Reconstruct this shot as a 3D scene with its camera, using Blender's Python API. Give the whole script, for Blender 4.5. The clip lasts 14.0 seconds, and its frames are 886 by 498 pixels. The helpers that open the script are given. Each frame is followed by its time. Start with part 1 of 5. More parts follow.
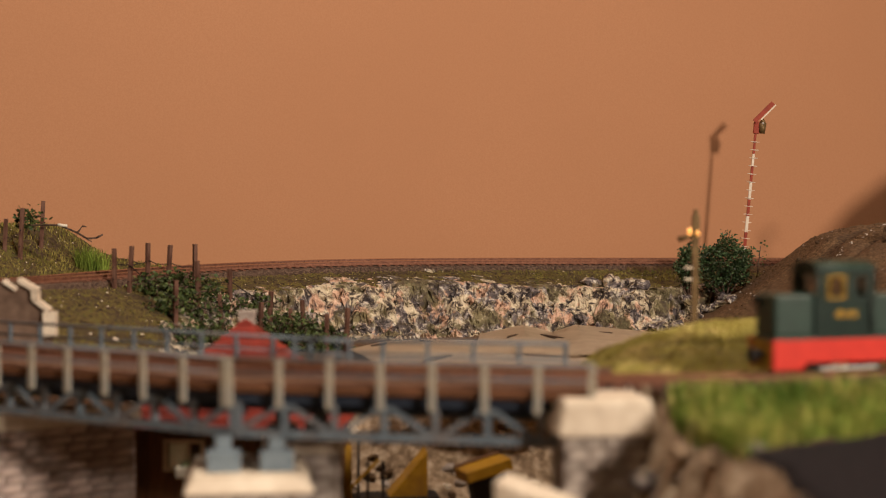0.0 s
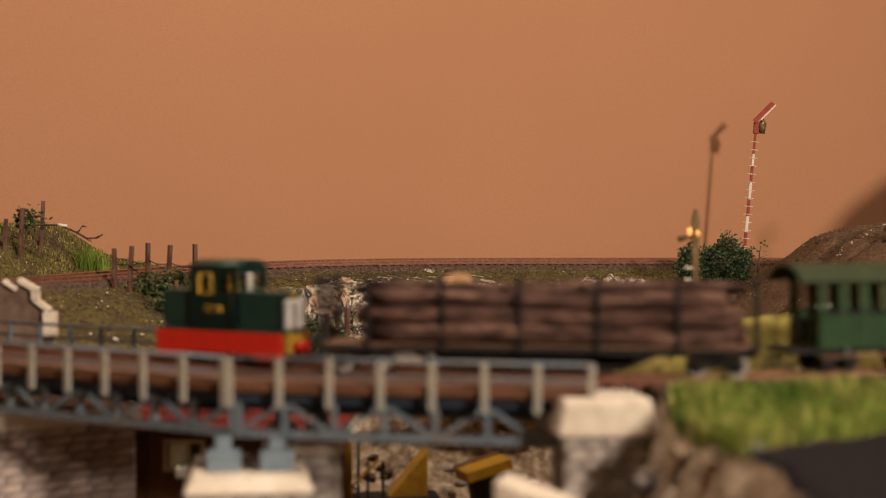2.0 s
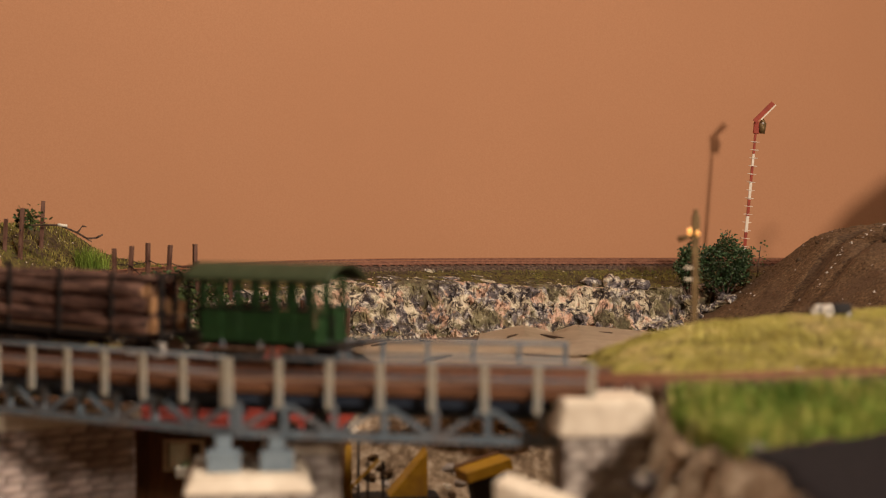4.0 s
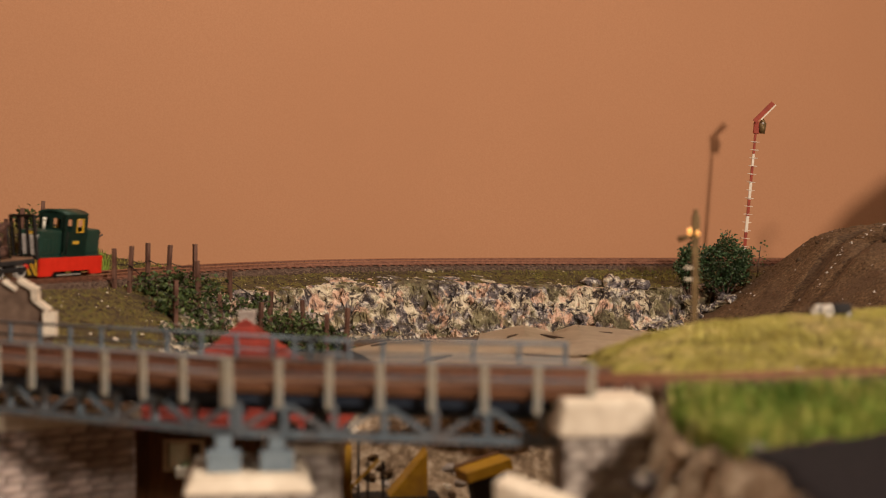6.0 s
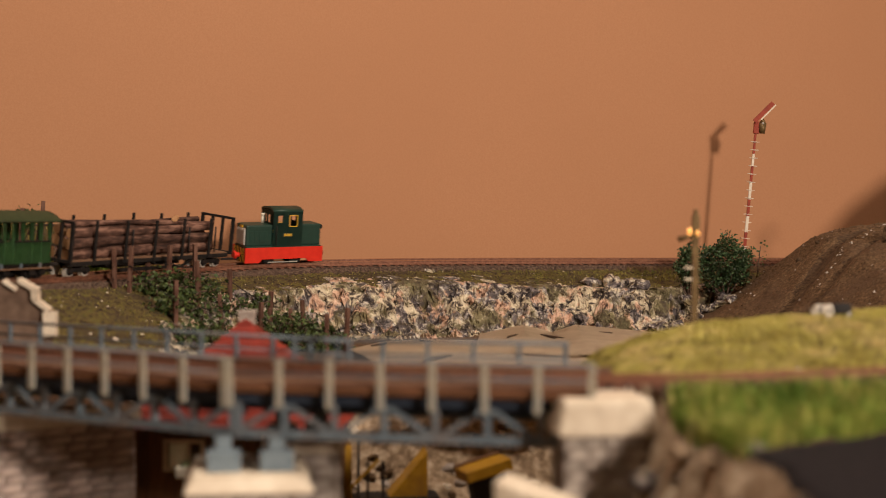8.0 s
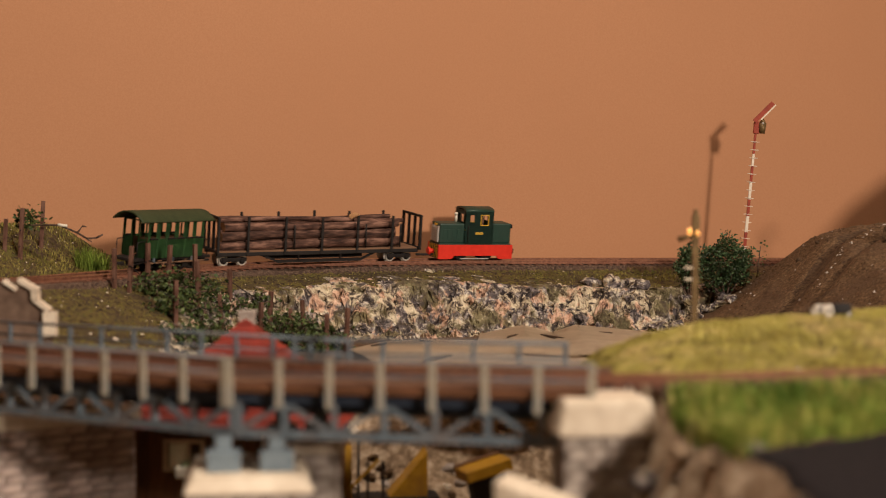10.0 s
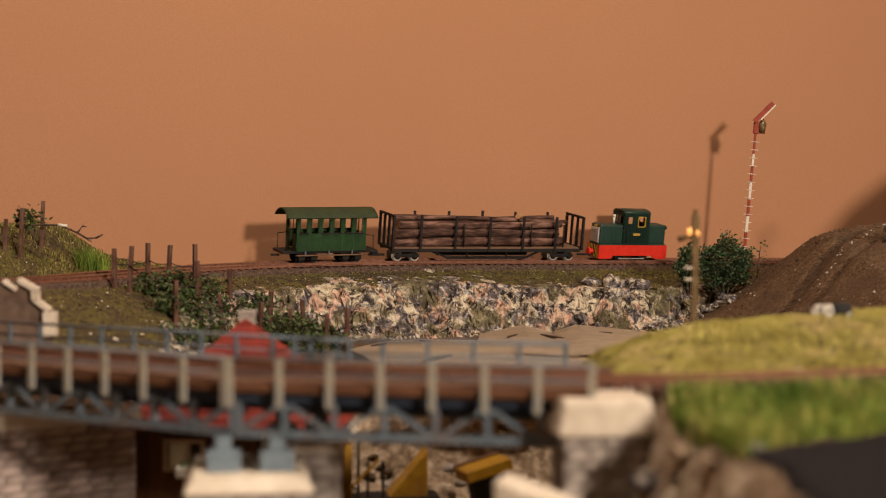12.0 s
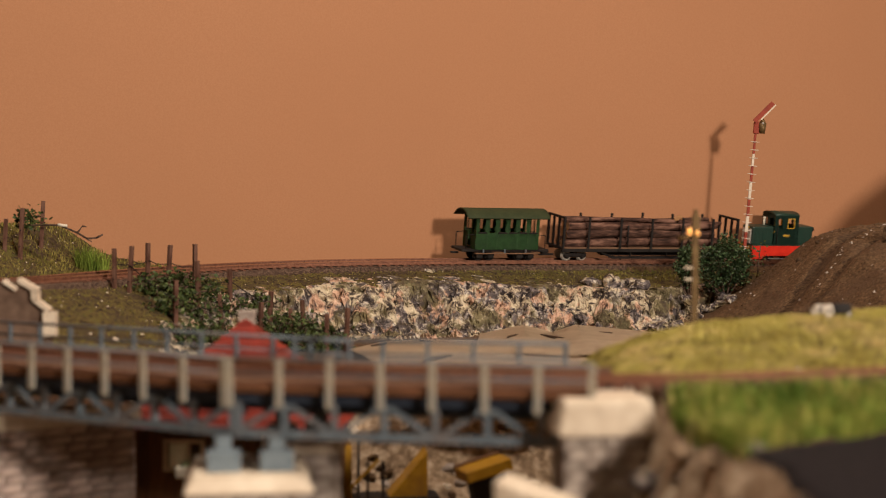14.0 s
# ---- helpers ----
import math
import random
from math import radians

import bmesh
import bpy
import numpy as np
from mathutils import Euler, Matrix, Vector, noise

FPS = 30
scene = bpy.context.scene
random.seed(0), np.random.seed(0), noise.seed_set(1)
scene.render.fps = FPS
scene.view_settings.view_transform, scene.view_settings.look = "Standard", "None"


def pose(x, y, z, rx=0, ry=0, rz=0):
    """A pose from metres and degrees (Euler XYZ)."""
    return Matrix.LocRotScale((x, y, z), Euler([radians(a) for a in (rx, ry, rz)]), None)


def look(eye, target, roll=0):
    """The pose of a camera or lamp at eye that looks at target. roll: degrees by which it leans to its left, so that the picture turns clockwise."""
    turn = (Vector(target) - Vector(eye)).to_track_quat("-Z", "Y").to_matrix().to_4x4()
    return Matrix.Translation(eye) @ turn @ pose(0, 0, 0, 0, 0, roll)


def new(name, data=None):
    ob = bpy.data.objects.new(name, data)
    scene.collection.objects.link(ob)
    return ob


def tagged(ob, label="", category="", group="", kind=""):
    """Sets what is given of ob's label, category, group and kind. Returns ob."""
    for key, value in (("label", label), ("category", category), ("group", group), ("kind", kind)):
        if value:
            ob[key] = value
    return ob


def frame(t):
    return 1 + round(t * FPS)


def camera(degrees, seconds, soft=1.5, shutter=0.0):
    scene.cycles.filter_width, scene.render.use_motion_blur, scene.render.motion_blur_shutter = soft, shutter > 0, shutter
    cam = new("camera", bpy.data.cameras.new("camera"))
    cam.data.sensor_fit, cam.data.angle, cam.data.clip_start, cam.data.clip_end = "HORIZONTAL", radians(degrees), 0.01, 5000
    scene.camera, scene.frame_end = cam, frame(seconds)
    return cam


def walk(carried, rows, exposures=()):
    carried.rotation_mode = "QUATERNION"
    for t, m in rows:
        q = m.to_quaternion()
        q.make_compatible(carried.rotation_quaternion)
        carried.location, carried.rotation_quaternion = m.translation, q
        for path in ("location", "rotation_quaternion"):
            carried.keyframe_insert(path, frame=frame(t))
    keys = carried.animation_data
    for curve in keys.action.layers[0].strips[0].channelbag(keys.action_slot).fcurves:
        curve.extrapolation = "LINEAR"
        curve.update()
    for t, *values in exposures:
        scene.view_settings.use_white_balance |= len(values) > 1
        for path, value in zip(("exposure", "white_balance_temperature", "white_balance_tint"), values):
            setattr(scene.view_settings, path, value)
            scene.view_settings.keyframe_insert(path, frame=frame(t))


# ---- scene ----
cam = camera(33, 14.0, soft=1.0, shutter=0.5)
CAM = pose(0, 0, 0.036, 88.53, 0, 0)
walk(cam, [(0, CAM), (14, CAM)])
cam.data.dof.use_dof = True
cam.data.dof.focus_distance = 1.05
cam.data.dof.aperture_fstop = 9.2

# ---- light: one warm floor lamp behind and to the right, one ceiling lamp, dim room ----
world = bpy.data.worlds.new("room_air")
scene.world = world
world.use_nodes = True
world.node_tree.nodes["Background"].inputs[0].default_value = (1.0, 0.8, 0.62, 1)
world.node_tree.nodes["Background"].inputs[1].default_value = 0.004


def lamp(name, kind, place, target, power, colour, size):
    data = bpy.data.lights.new(name, kind)
    data.energy, data.color = power, colour
    if kind == "AREA":
        data.shape, data.size = "DISK", size
    else:
        data.shadow_soft_size = size
    ob = new(name, data)
    ob.matrix_world = look(place, target)
    return ob


lamp("room_lamp", "AREA", (1.22, -1.03, 0.59), (0.0, 0.9, 0.0), 43.5, (1.0, 0.82, 0.66), 0.20)
lamp("ceiling_lamp", "AREA", (0.05, 0.42, 1.05), (0.0, 0.62, -0.02), 9, (1.0, 0.84, 0.68), 0.10)
scene.view_settings.exposure = 0.0


# ---- materials ----
def material(name, colours, rough=0.8, metal=0.0, scale=60.0, detail=6.0, bump=0.3, stain=None, stain_scale=14.0,
             stain_amount=0.5, per_object=0.0, per_island=0.0, stretch=(1, 1, 1), spec=0.3, glow=None):
    """Two scales of noise: grain through a ramp of colours, and stains laid over it."""
    m = bpy.data.materials.new(name)
    m.use_nodes = True
    nt = m.node_tree
    b = nt.nodes["Principled BSDF"]
    b.inputs["Roughness"].default_value = rough
    b.inputs["Metallic"].default_value = metal
    b.inputs["Specular IOR Level"].default_value = spec
    tc = nt.nodes.new("ShaderNodeTexCoord")
    mp = nt.nodes.new("ShaderNodeMapping")
    mp.inputs["Scale"].default_value = stretch
    nt.links.new(tc.outputs["Object"], mp.inputs["Vector"])
    n1 = nt.nodes.new("ShaderNodeTexNoise")
    n1.inputs["Scale"].default_value, n1.inputs["Detail"].default_value = scale, detail
    n1.inputs["Roughness"].default_value = 0.65
    nt.links.new(mp.outputs[0], n1.inputs["Vector"])
    ramp = nt.nodes.new("ShaderNodeValToRGB")
    el = ramp.color_ramp.elements
    n = len(colours)
    while len(el) < n:
        el.new(0.5)
    for i, c in enumerate(colours):
        el[i].position = 0.37 + 0.26 * i / max(1, n - 1)
        el[i].color = (*c, 1)
    nt.links.new(n1.outputs["Fac"], ramp.inputs[0])
    out = ramp.outputs[0]
    n2 = nt.nodes.new("ShaderNodeTexNoise")
    n2.inputs["Scale"].default_value, n2.inputs["Detail"].default_value = stain_scale, 4.0
    nt.links.new(mp.outputs[0], n2.inputs["Vector"])
    if stain:
        r2 = nt.nodes.new("ShaderNodeMapRange")
        r2.inputs[1].default_value, r2.inputs[2].default_value = 0.45, 0.65
        r2.inputs[4].default_value = stain_amount
        nt.links.new(n2.outputs["Fac"], r2.inputs[0])
        mix = nt.nodes.new("ShaderNodeMix")
        mix.data_type = "RGBA"
        nt.links.new(r2.outputs[0], mix.inputs[0])
        nt.links.new(out, mix.inputs[6])
        mix.inputs[7].default_value = (*stain, 1)
        out = mix.outputs[2]
    if per_object or per_island:
        src = nt.nodes.new("ShaderNodeObjectInfo" if per_object else "ShaderNodeNewGeometry")
        rnd = src.outputs["Random" if per_object else "Random Per Island"]
        mr = nt.nodes.new("ShaderNodeMapRange")
        a = per_object or per_island
        mr.inputs[3].default_value, mr.inputs[4].default_value = 1 - a, 1 + a
        nt.links.new(rnd, mr.inputs[0])
        hsv = nt.nodes.new("ShaderNodeHueSaturation")
        nt.links.new(mr.outputs[0], hsv.inputs["Value"])
        nt.links.new(out, hsv.inputs["Color"])
        out = hsv.outputs[0]
    nt.links.new(out, b.inputs["Base Color"])
    if bump:
        bp = nt.nodes.new("ShaderNodeBump")
        bp.inputs["Strength"].default_value = bump
        bp.inputs["Distance"].default_value = 0.0006
        nt.links.new(n1.outputs["Fac"], bp.inputs["Height"])
        nt.links.new(bp.outputs[0], b.inputs["Normal"])
    if glow:
        b.inputs["Emission Color"].default_value = (*glow[:3], 1)
        b.inputs["Emission Strength"].default_value = glow[3]
    return m


M_WALL = material("wall_paint", [(0.405, 0.193, 0.099), (0.42, 0.204, 0.106), (0.435, 0.214, 0.113)], 0.75, scale=900, bump=0.12,
                  stain=(0.395, 0.188, 0.096), stain_scale=4.0, stain_amount=0.5)
M_ROOM = material("room_plaster", [(0.28, 0.215, 0.16), (0.32, 0.25, 0.19)], 0.9, scale=4)
M_FLOOR = material("room_floor", [(0.2, 0.12, 0.07), (0.3, 0.19, 0.11)], 0.5, scale=8, stretch=(1, 6, 1))
M_GRASS = material("grass_scatter", [(0.018, 0.011, 0.007), (0.052, 0.033, 0.018), (0.15, 0.118, 0.03), (0.055, 0.065, 0.015)], 0.95,
                   scale=330, bump=1.0, stain=(0.05, 0.033, 0.021), stain_scale=55, stain_amount=0.8)
M_DIRT = material("brown_earth", [(0.05, 0.029, 0.015), (0.11, 0.065, 0.033), (0.19, 0.12, 0.066)], 0.95, scale=520, bump=1.0,
                  stain=(0.085, 0.05, 0.03), stain_scale=22, stain_amount=0.6)
M_BALLAST = material("brown_ballast", [(0.03, 0.018, 0.014), (0.075, 0.045, 0.032), (0.16, 0.11, 0.08)], 0.95, scale=700, bump=1.0)
M_ASPHALT = material("asphalt", [(0.012, 0.011, 0.013), (0.025, 0.022, 0.025)], 0.95, scale=500, bump=0.5, spec=0.08)
# darker earth for the lanes' painted shade and for the dark rocks
M_DARKEARTH = material("dark_earth", [(0.032, 0.018, 0.010), (0.07, 0.041, 0.022), (0.125, 0.08, 0.045)], 0.95, scale=420, bump=1.0,
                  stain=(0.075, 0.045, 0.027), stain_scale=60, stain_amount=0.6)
M_VALLEY = material("valley_floor", [(0.14, 0.095, 0.06), (0.28, 0.20, 0.13), (0.48, 0.38, 0.28)], 0.95, scale=160, bump=0.8)
M_RAIL = material("rusty_rail", [(0.16, 0.066, 0.042), (0.29, 0.135, 0.085)], 0.55, 0.3, scale=500, bump=0.3)
M_RAILTOP = material("worn_rail_head", [(0.5, 0.36, 0.25), (0.62, 0.46, 0.33)], 0.25, 1.0, scale=300, bump=0.1)
M_SLEEPER = material("sleeper", [(0.10, 0.046, 0.030), (0.19, 0.092, 0.06)], 0.85, scale=600, bump=0.6, per_object=0.25)
M_STEEL = material("bluegrey_steel", [(0.105, 0.14, 0.175), (0.165, 0.21, 0.25)], 0.55, scale=300, stain=(0.2, 0.12, 0.07), stain_scale=70, stain_amount=0.35)
M_GIRDER = material("dark_girder", [(0.016, 0.024, 0.042), (0.03, 0.042, 0.066)], 0.6, scale=300)
M_RAILING = material("railing_paint", [(0.33, 0.305, 0.245), (0.44, 0.395, 0.31)], 0.6, scale=300, stain=(0.25, 0.27, 0.27), stain_scale=90, stain_amount=0.6)
M_DECK = material("deck_timber", [(0.048, 0.018, 0.012), (0.115, 0.048, 0.028)], 0.8, scale=200, stretch=(1, 8, 1), per_object=0.2)
M_EDGE = material("edge_timber", [(0.09, 0.038, 0.018), (0.18, 0.08, 0.04)], 0.8, scale=200, stretch=(0.2, 1, 1))
M_WALKWAY = material("faded_boards", [(0.12, 0.065, 0.045), (0.22, 0.13, 0.09)], 0.85, scale=200, stretch=(0.3, 1, 1))
M_BEARING = material("pale_blue_steel", [(0.16, 0.21, 0.25), (0.22, 0.28, 0.33)], 0.5, scale=300)
M_CREAM = material("cast_plaster", [(0.62, 0.53, 0.42), (0.7, 0.61, 0.49), (0.75, 0.67, 0.55)], 0.8, scale=160, bump=0.4,
                   stain=(0.5, 0.41, 0.31), stain_scale=60, stain_amount=0.4)
M_STONE = material("grey_stone", [(0.29, 0.245, 0.22), (0.38, 0.33, 0.295), (0.47, 0.42, 0.375)], 0.85, scale=220, bump=0.8, per_object=0.2)
M_MORTAR = material("mortar", [(0.25, 0.21, 0.18), (0.34, 0.285, 0.245)], 0.95, scale=300)
M_BRICK = material("pale_brick", [(0.30, 0.235, 0.22), (0.45, 0.37, 0.35), (0.58, 0.50, 0.47)], 0.85, scale=200, bump=0.6, per_object=0.25,
                   stain=(0.42, 0.22, 0.08), stain_scale=50, stain_amount=0.35)
M_RENDER = material("brown_render", [(0.13, 0.085, 0.062), (0.20, 0.135, 0.10)], 0.95, scale=160, bump=0.6)
M_REDROOF = material("red_tile", [(0.17, 0.019, 0.012), (0.25, 0.03, 0.019)], 0.7, scale=200, per_object=0.15)
M_BROWN = material("brown_plank", [(0.10, 0.046, 0.02), (0.17, 0.08, 0.036)], 0.75, scale=200, stretch=(1, 1, 0.2), per_object=0.2)
M_WHITE = material("white_paint", [(0.7, 0.66, 0.56), (0.78, 0.74, 0.64)], 0.6, scale=100)
# pale base stands in for the light that the pane returns
M_PANE = material("window_glass", [(0.7, 0.72, 0.52), (0.78, 0.78, 0.6)], 0.2, scale=30, bump=0, spec=0.6)
M_YELLOW = material("yellow_paint", [(0.34, 0.18, 0.012), (0.45, 0.25, 0.02)], 0.5, scale=150, stain=(0.2, 0.1, 0.03), stain_scale=60, stain_amount=0.6)
M_CARD = material("grey_card", [(0.56, 0.455, 0.33), (0.62, 0.51, 0.375), (0.66, 0.545, 0.405)], 0.9, scale=90, bump=0.15,
                  stain=(0.52, 0.41, 0.28), stain_scale=20, stain_amount=0.5)
M_SLIT = material("slit_dark", [(0.05, 0.03, 0.02), (0.09, 0.06, 0.04)], 0.95, scale=200)
M_LEAF = material("ivy_leaf", [(0.026, 0.044, 0.012), (0.05, 0.078, 0.02), (0.085, 0.11, 0.034)], 0.55, scale=150, bump=0, per_island=0.55, spec=0.35)
M_LEAFDARK = material("bush_leaf", [(0.016, 0.036, 0.014), (0.032, 0.064, 0.022), (0.055, 0.09, 0.036)], 0.5, scale=150, bump=0, per_island=0.6, spec=0.4)
M_POST = material("brown_post", [(0.07, 0.03, 0.02), (0.13, 0.065, 0.045), (0.17, 0.09, 0.065)], 0.85, scale=300, stretch=(1, 1, 0.25), bump=0.7)
M_TWIG = material("grey_twig", [(0.05, 0.03, 0.022), (0.12, 0.08, 0.06)], 0.9, scale=300)
M_BLADE = material("grass_blade", [(0.40, 0.33, 0.08), (0.52, 0.46, 0.12), (0.68, 0.55, 0.23)], 0.8, scale=45, bump=0, per_island=0.25)
M_BANKBLADE = material("olive_blade", [(0.09, 0.082, 0.018), (0.20, 0.175, 0.042), (0.30, 0.25, 0.07)], 0.85, scale=60, bump=0, per_island=0.5)
M_BLADEGREEN = material("long_green_grass", [(0.105, 0.18, 0.022), (0.235, 0.30, 0.05)], 0.8, scale=40, bump=0, per_island=0.35)
M_SIGRED = material("signal_red", [(0.22, 0.03, 0.015), (0.31, 0.045, 0.022)], 0.6, scale=200)
M_SIGWHITE = material("signal_white", [(0.62, 0.55, 0.46), (0.72, 0.65, 0.55)], 0.6, scale=200)
M_DARK = material("black_iron", [(0.007, 0.006, 0.006), (0.018, 0.014, 0.013)], 0.7, scale=200, bump=0.2)
M_BRASS = material("brassy_post", [(0.12, 0.075, 0.032), (0.19, 0.125, 0.055)], 0.5, 0.4, scale=200)
M_BULB = material("lit_bulb", [(1.0, 0.5, 0.15), (1.0, 0.55, 0.2)], 0.4, scale=20, bump=0, glow=(1.0, 0.42, 0.10, 0.9))
M_STEELBRIGHT = material("bright_steel", [(0.6, 0.57, 0.53), (0.72, 0.69, 0.64)], 0.3, 0.45, scale=200, bump=0.1)
M_LOCO = material("loco_green", [(0.008, 0.033, 0.024), (0.012, 0.043, 0.031)], 0.45, scale=200, bump=0.08, spec=0.4,
                  stain=(0.02, 0.045, 0.035), stain_scale=80, stain_amount=0.4)
M_LOCORED = material("loco_red", [(0.60, 0.022, 0.010), (0.68, 0.03, 0.014)], 0.45, scale=200, bump=0.05, spec=0.35)
M_LOCOYEL = material("loco_yellow", [(0.62, 0.36, 0.03), (0.7, 0.42, 0.04)], 0.5, scale=200, bump=0.05)
M_GRILLE = material("grey_grille", [(0.45, 0.42, 0.40), (0.55, 0.52, 0.49)], 0.5, scale=300)
M_COACH = material("coach_green", [(0.030, 0.090, 0.030), (0.042, 0.115, 0.038)], 0.6, scale=250, bump=0.15,
                   stain=(0.035, 0.075, 0.038), stain_scale=90, stain_amount=0.5)
M_COACHROOF = material("roof_green", [(0.024, 0.036, 0.014), (0.036, 0.049, 0.02)], 0.7, scale=200, bump=0.2)
M_BARK = material("log_bark", [(0.025, 0.012, 0.009), (0.085, 0.042, 0.031), (0.21, 0.115, 0.085)], 0.9, scale=260, stretch=(0.25, 1, 1), bump=1.0, per_object=0.25)
M_LOGEND = material("sawn_wood", [(0.34, 0.18, 0.085), (0.48, 0.27, 0.135)], 0.8, scale=300, bump=0.3)
M_WAGONDECK = material("wagon_planks", [(0.13, 0.07, 0.04), (0.20, 0.115, 0.07)], 0.85, scale=200, stretch=(0.2, 1, 1))


def rock_material():
    """Crumpled plaster rock: cream, pink and grey patches, dark where the bump is low, and some moss."""
    m = bpy.data.materials.new("plaster_rock")
    m.use_nodes = True
    nt = m.node_tree
    b = nt.nodes["Principled BSDF"]
    b.inputs["Roughness"].default_value = 0.85
    tc = nt.nodes.new("ShaderNodeTexCoord")

    def noise_node(scale, detail, rough=0.6, dist=0.0):
        n = nt.nodes.new("ShaderNodeTexNoise")
        n.inputs["Scale"].default_value, n.inputs["Detail"].default_value = scale, detail
        n.inputs["Roughness"].default_value, n.inputs["Distortion"].default_value = rough, dist
        nt.links.new(tc.outputs["Object"], n.inputs["Vector"])
        return n

    def ramp_node(src, stops):
        r = nt.nodes.new("ShaderNodeValToRGB")
        while len(r.color_ramp.elements) < len(stops):
            r.color_ramp.elements.new(0.5)
        for e, (p, c) in zip(r.color_ramp.elements, stops):
            e.position, e.color = p, (*c, 1)
        nt.links.new(src, r.inputs[0])
        return r.outputs[0]

    def mix_node(fac, a, c):
        x = nt.nodes.new("ShaderNodeMix")
        x.data_type = "RGBA"
        nt.links.new(fac, x.inputs[0])
        nt.links.new(a, x.inputs[6])
        nt.links.new(c, x.inputs[7])
        return x.outputs[2]

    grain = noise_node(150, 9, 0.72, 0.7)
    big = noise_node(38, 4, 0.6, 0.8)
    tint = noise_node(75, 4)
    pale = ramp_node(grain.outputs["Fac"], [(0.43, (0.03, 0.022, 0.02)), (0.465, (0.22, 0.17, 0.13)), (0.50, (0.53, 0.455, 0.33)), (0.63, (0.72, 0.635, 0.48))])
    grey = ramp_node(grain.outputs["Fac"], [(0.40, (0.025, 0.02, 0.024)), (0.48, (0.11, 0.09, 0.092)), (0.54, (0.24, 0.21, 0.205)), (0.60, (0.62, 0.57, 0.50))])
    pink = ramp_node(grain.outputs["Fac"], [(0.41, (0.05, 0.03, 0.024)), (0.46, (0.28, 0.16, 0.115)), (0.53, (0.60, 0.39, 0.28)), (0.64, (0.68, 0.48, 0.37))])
    f1 = ramp_node(big.outputs["Fac"], [(0.47, (0, 0, 0)), (0.535, (1, 1, 1))])
    f2 = ramp_node(tint.outputs["Fac"], [(0.545, (0, 0, 0)), (0.60, (1, 1, 1))])
    col = mix_node(f2, mix_node(f1, grey, pale), pink)
    moss = noise_node(34, 8, 0.75)
    mossy = ramp_node(grain.outputs["Fac"], [(0.4, (0.07, 0.05, 0.03)), (0.6, (0.15, 0.13, 0.05))])
    f3 = ramp_node(moss.outputs["Fac"], [(0.48, (0, 0, 0)), (0.56, (0.9, 0.9, 0.9))])
    col = mix_node(f3, col, mossy)
    nt.links.new(col, b.inputs["Base Color"])
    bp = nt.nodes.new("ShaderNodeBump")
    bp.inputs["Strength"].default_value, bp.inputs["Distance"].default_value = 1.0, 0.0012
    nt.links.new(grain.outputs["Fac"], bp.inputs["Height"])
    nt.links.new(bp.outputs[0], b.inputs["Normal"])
    return m


M_ROCK = rock_material()


# ---- mesh helpers ----
def part(name, bm, mat, parent=None, label="", m=None):
    me = bpy.data.meshes.new(name)
    bm.normal_update()
    bm.to_mesh(me)
    bm.free()
    for x in (mat if isinstance(mat, (list, tuple)) else [mat]):
        me.materials.append(x)
    ob = new(name, me)
    if parent:
        ob.parent = parent
    if m is not None:
        ob.matrix_basis = m
    if label:
        ob["label"] = label
    return ob


def share(name, me, parent, m):
    ob = new(name, me)
    ob.parent = parent
    ob.matrix_basis = m
    return ob


def thing(name, m, label, category, group=""):
    ob = new(name)
    ob.empty_display_size = 0.01
    ob.matrix_basis = m
    return tagged(ob, label, category, group)


def box(bm, size, at, rot=(0, 0, 0), bevel=0.0, mat=0):
    r = bmesh.ops.create_cube(bm, size=1.0, matrix=pose(*at, *rot) @ Matrix.Diagonal((*size, 1)))
    vs = r["verts"]
    fs = list({f for v in vs for f in v.link_faces})
    if bevel:
        es = list({e for v in vs for e in v.link_edges})
        k = bmesh.ops.bevel(bm, geom=es, offset=bevel, segments=2, affect="EDGES", profile=0.6)
        fs = list({f for f in k["faces"]} | {f for f in fs if f.is_valid})
    for f in fs:
        f.material_index = mat
    return vs


def rod(bm, a, b, r1, r2=None, n=8, mat=0, cap=True):
    a, b = Vector(a), Vector(b)
    d = b - a
    m = Matrix.Translation((a + b) / 2) @ d.to_track_quat("Z", "Y").to_matrix().to_4x4()
    k = bmesh.ops.create_cone(bm, cap_ends=cap, segments=n, radius1=r1, radius2=r1 if r2 is None else r2, depth=d.length, matrix=m)
    for f in {f for v in k["verts"] for f in v.link_faces}:
        f.material_index = mat
        f.smooth = len(f.verts) == 4
    return k["verts"]


def beam(bm, a, b, w, h, mat=0):
    """A square bar from a to b."""
    a, b = Vector(a), Vector(b)
    d = b - a
    m = Matrix.Translation((a + b) / 2) @ d.to_track_quat("X", "Z").to_matrix().to_4x4()
    k = bmesh.ops.create_cube(bm, size=1.0, matrix=m @ Matrix.Diagonal((d.length, w, h, 1)))
    for f in {f for v in k["verts"] for f in v.link_faces}:
        f.material_index = mat


def from_arrays(name, verts, faces, mat, parent=None, label="", smooth=False):
    me = bpy.data.meshes.new(name)
    me.from_pydata([tuple(v) for v in verts], [], [tuple(f) for f in faces])
    for x in (mat if isinstance(mat, (list, tuple)) else [mat]):
        me.materials.append(x)
    if smooth:
        me.polygons.foreach_set("use_smooth", [True] * len(me.polygons))
    me.update()
    ob = new(name, me)
    if parent:
        ob.parent = parent
    if label:
        ob["label"] = label
    return ob


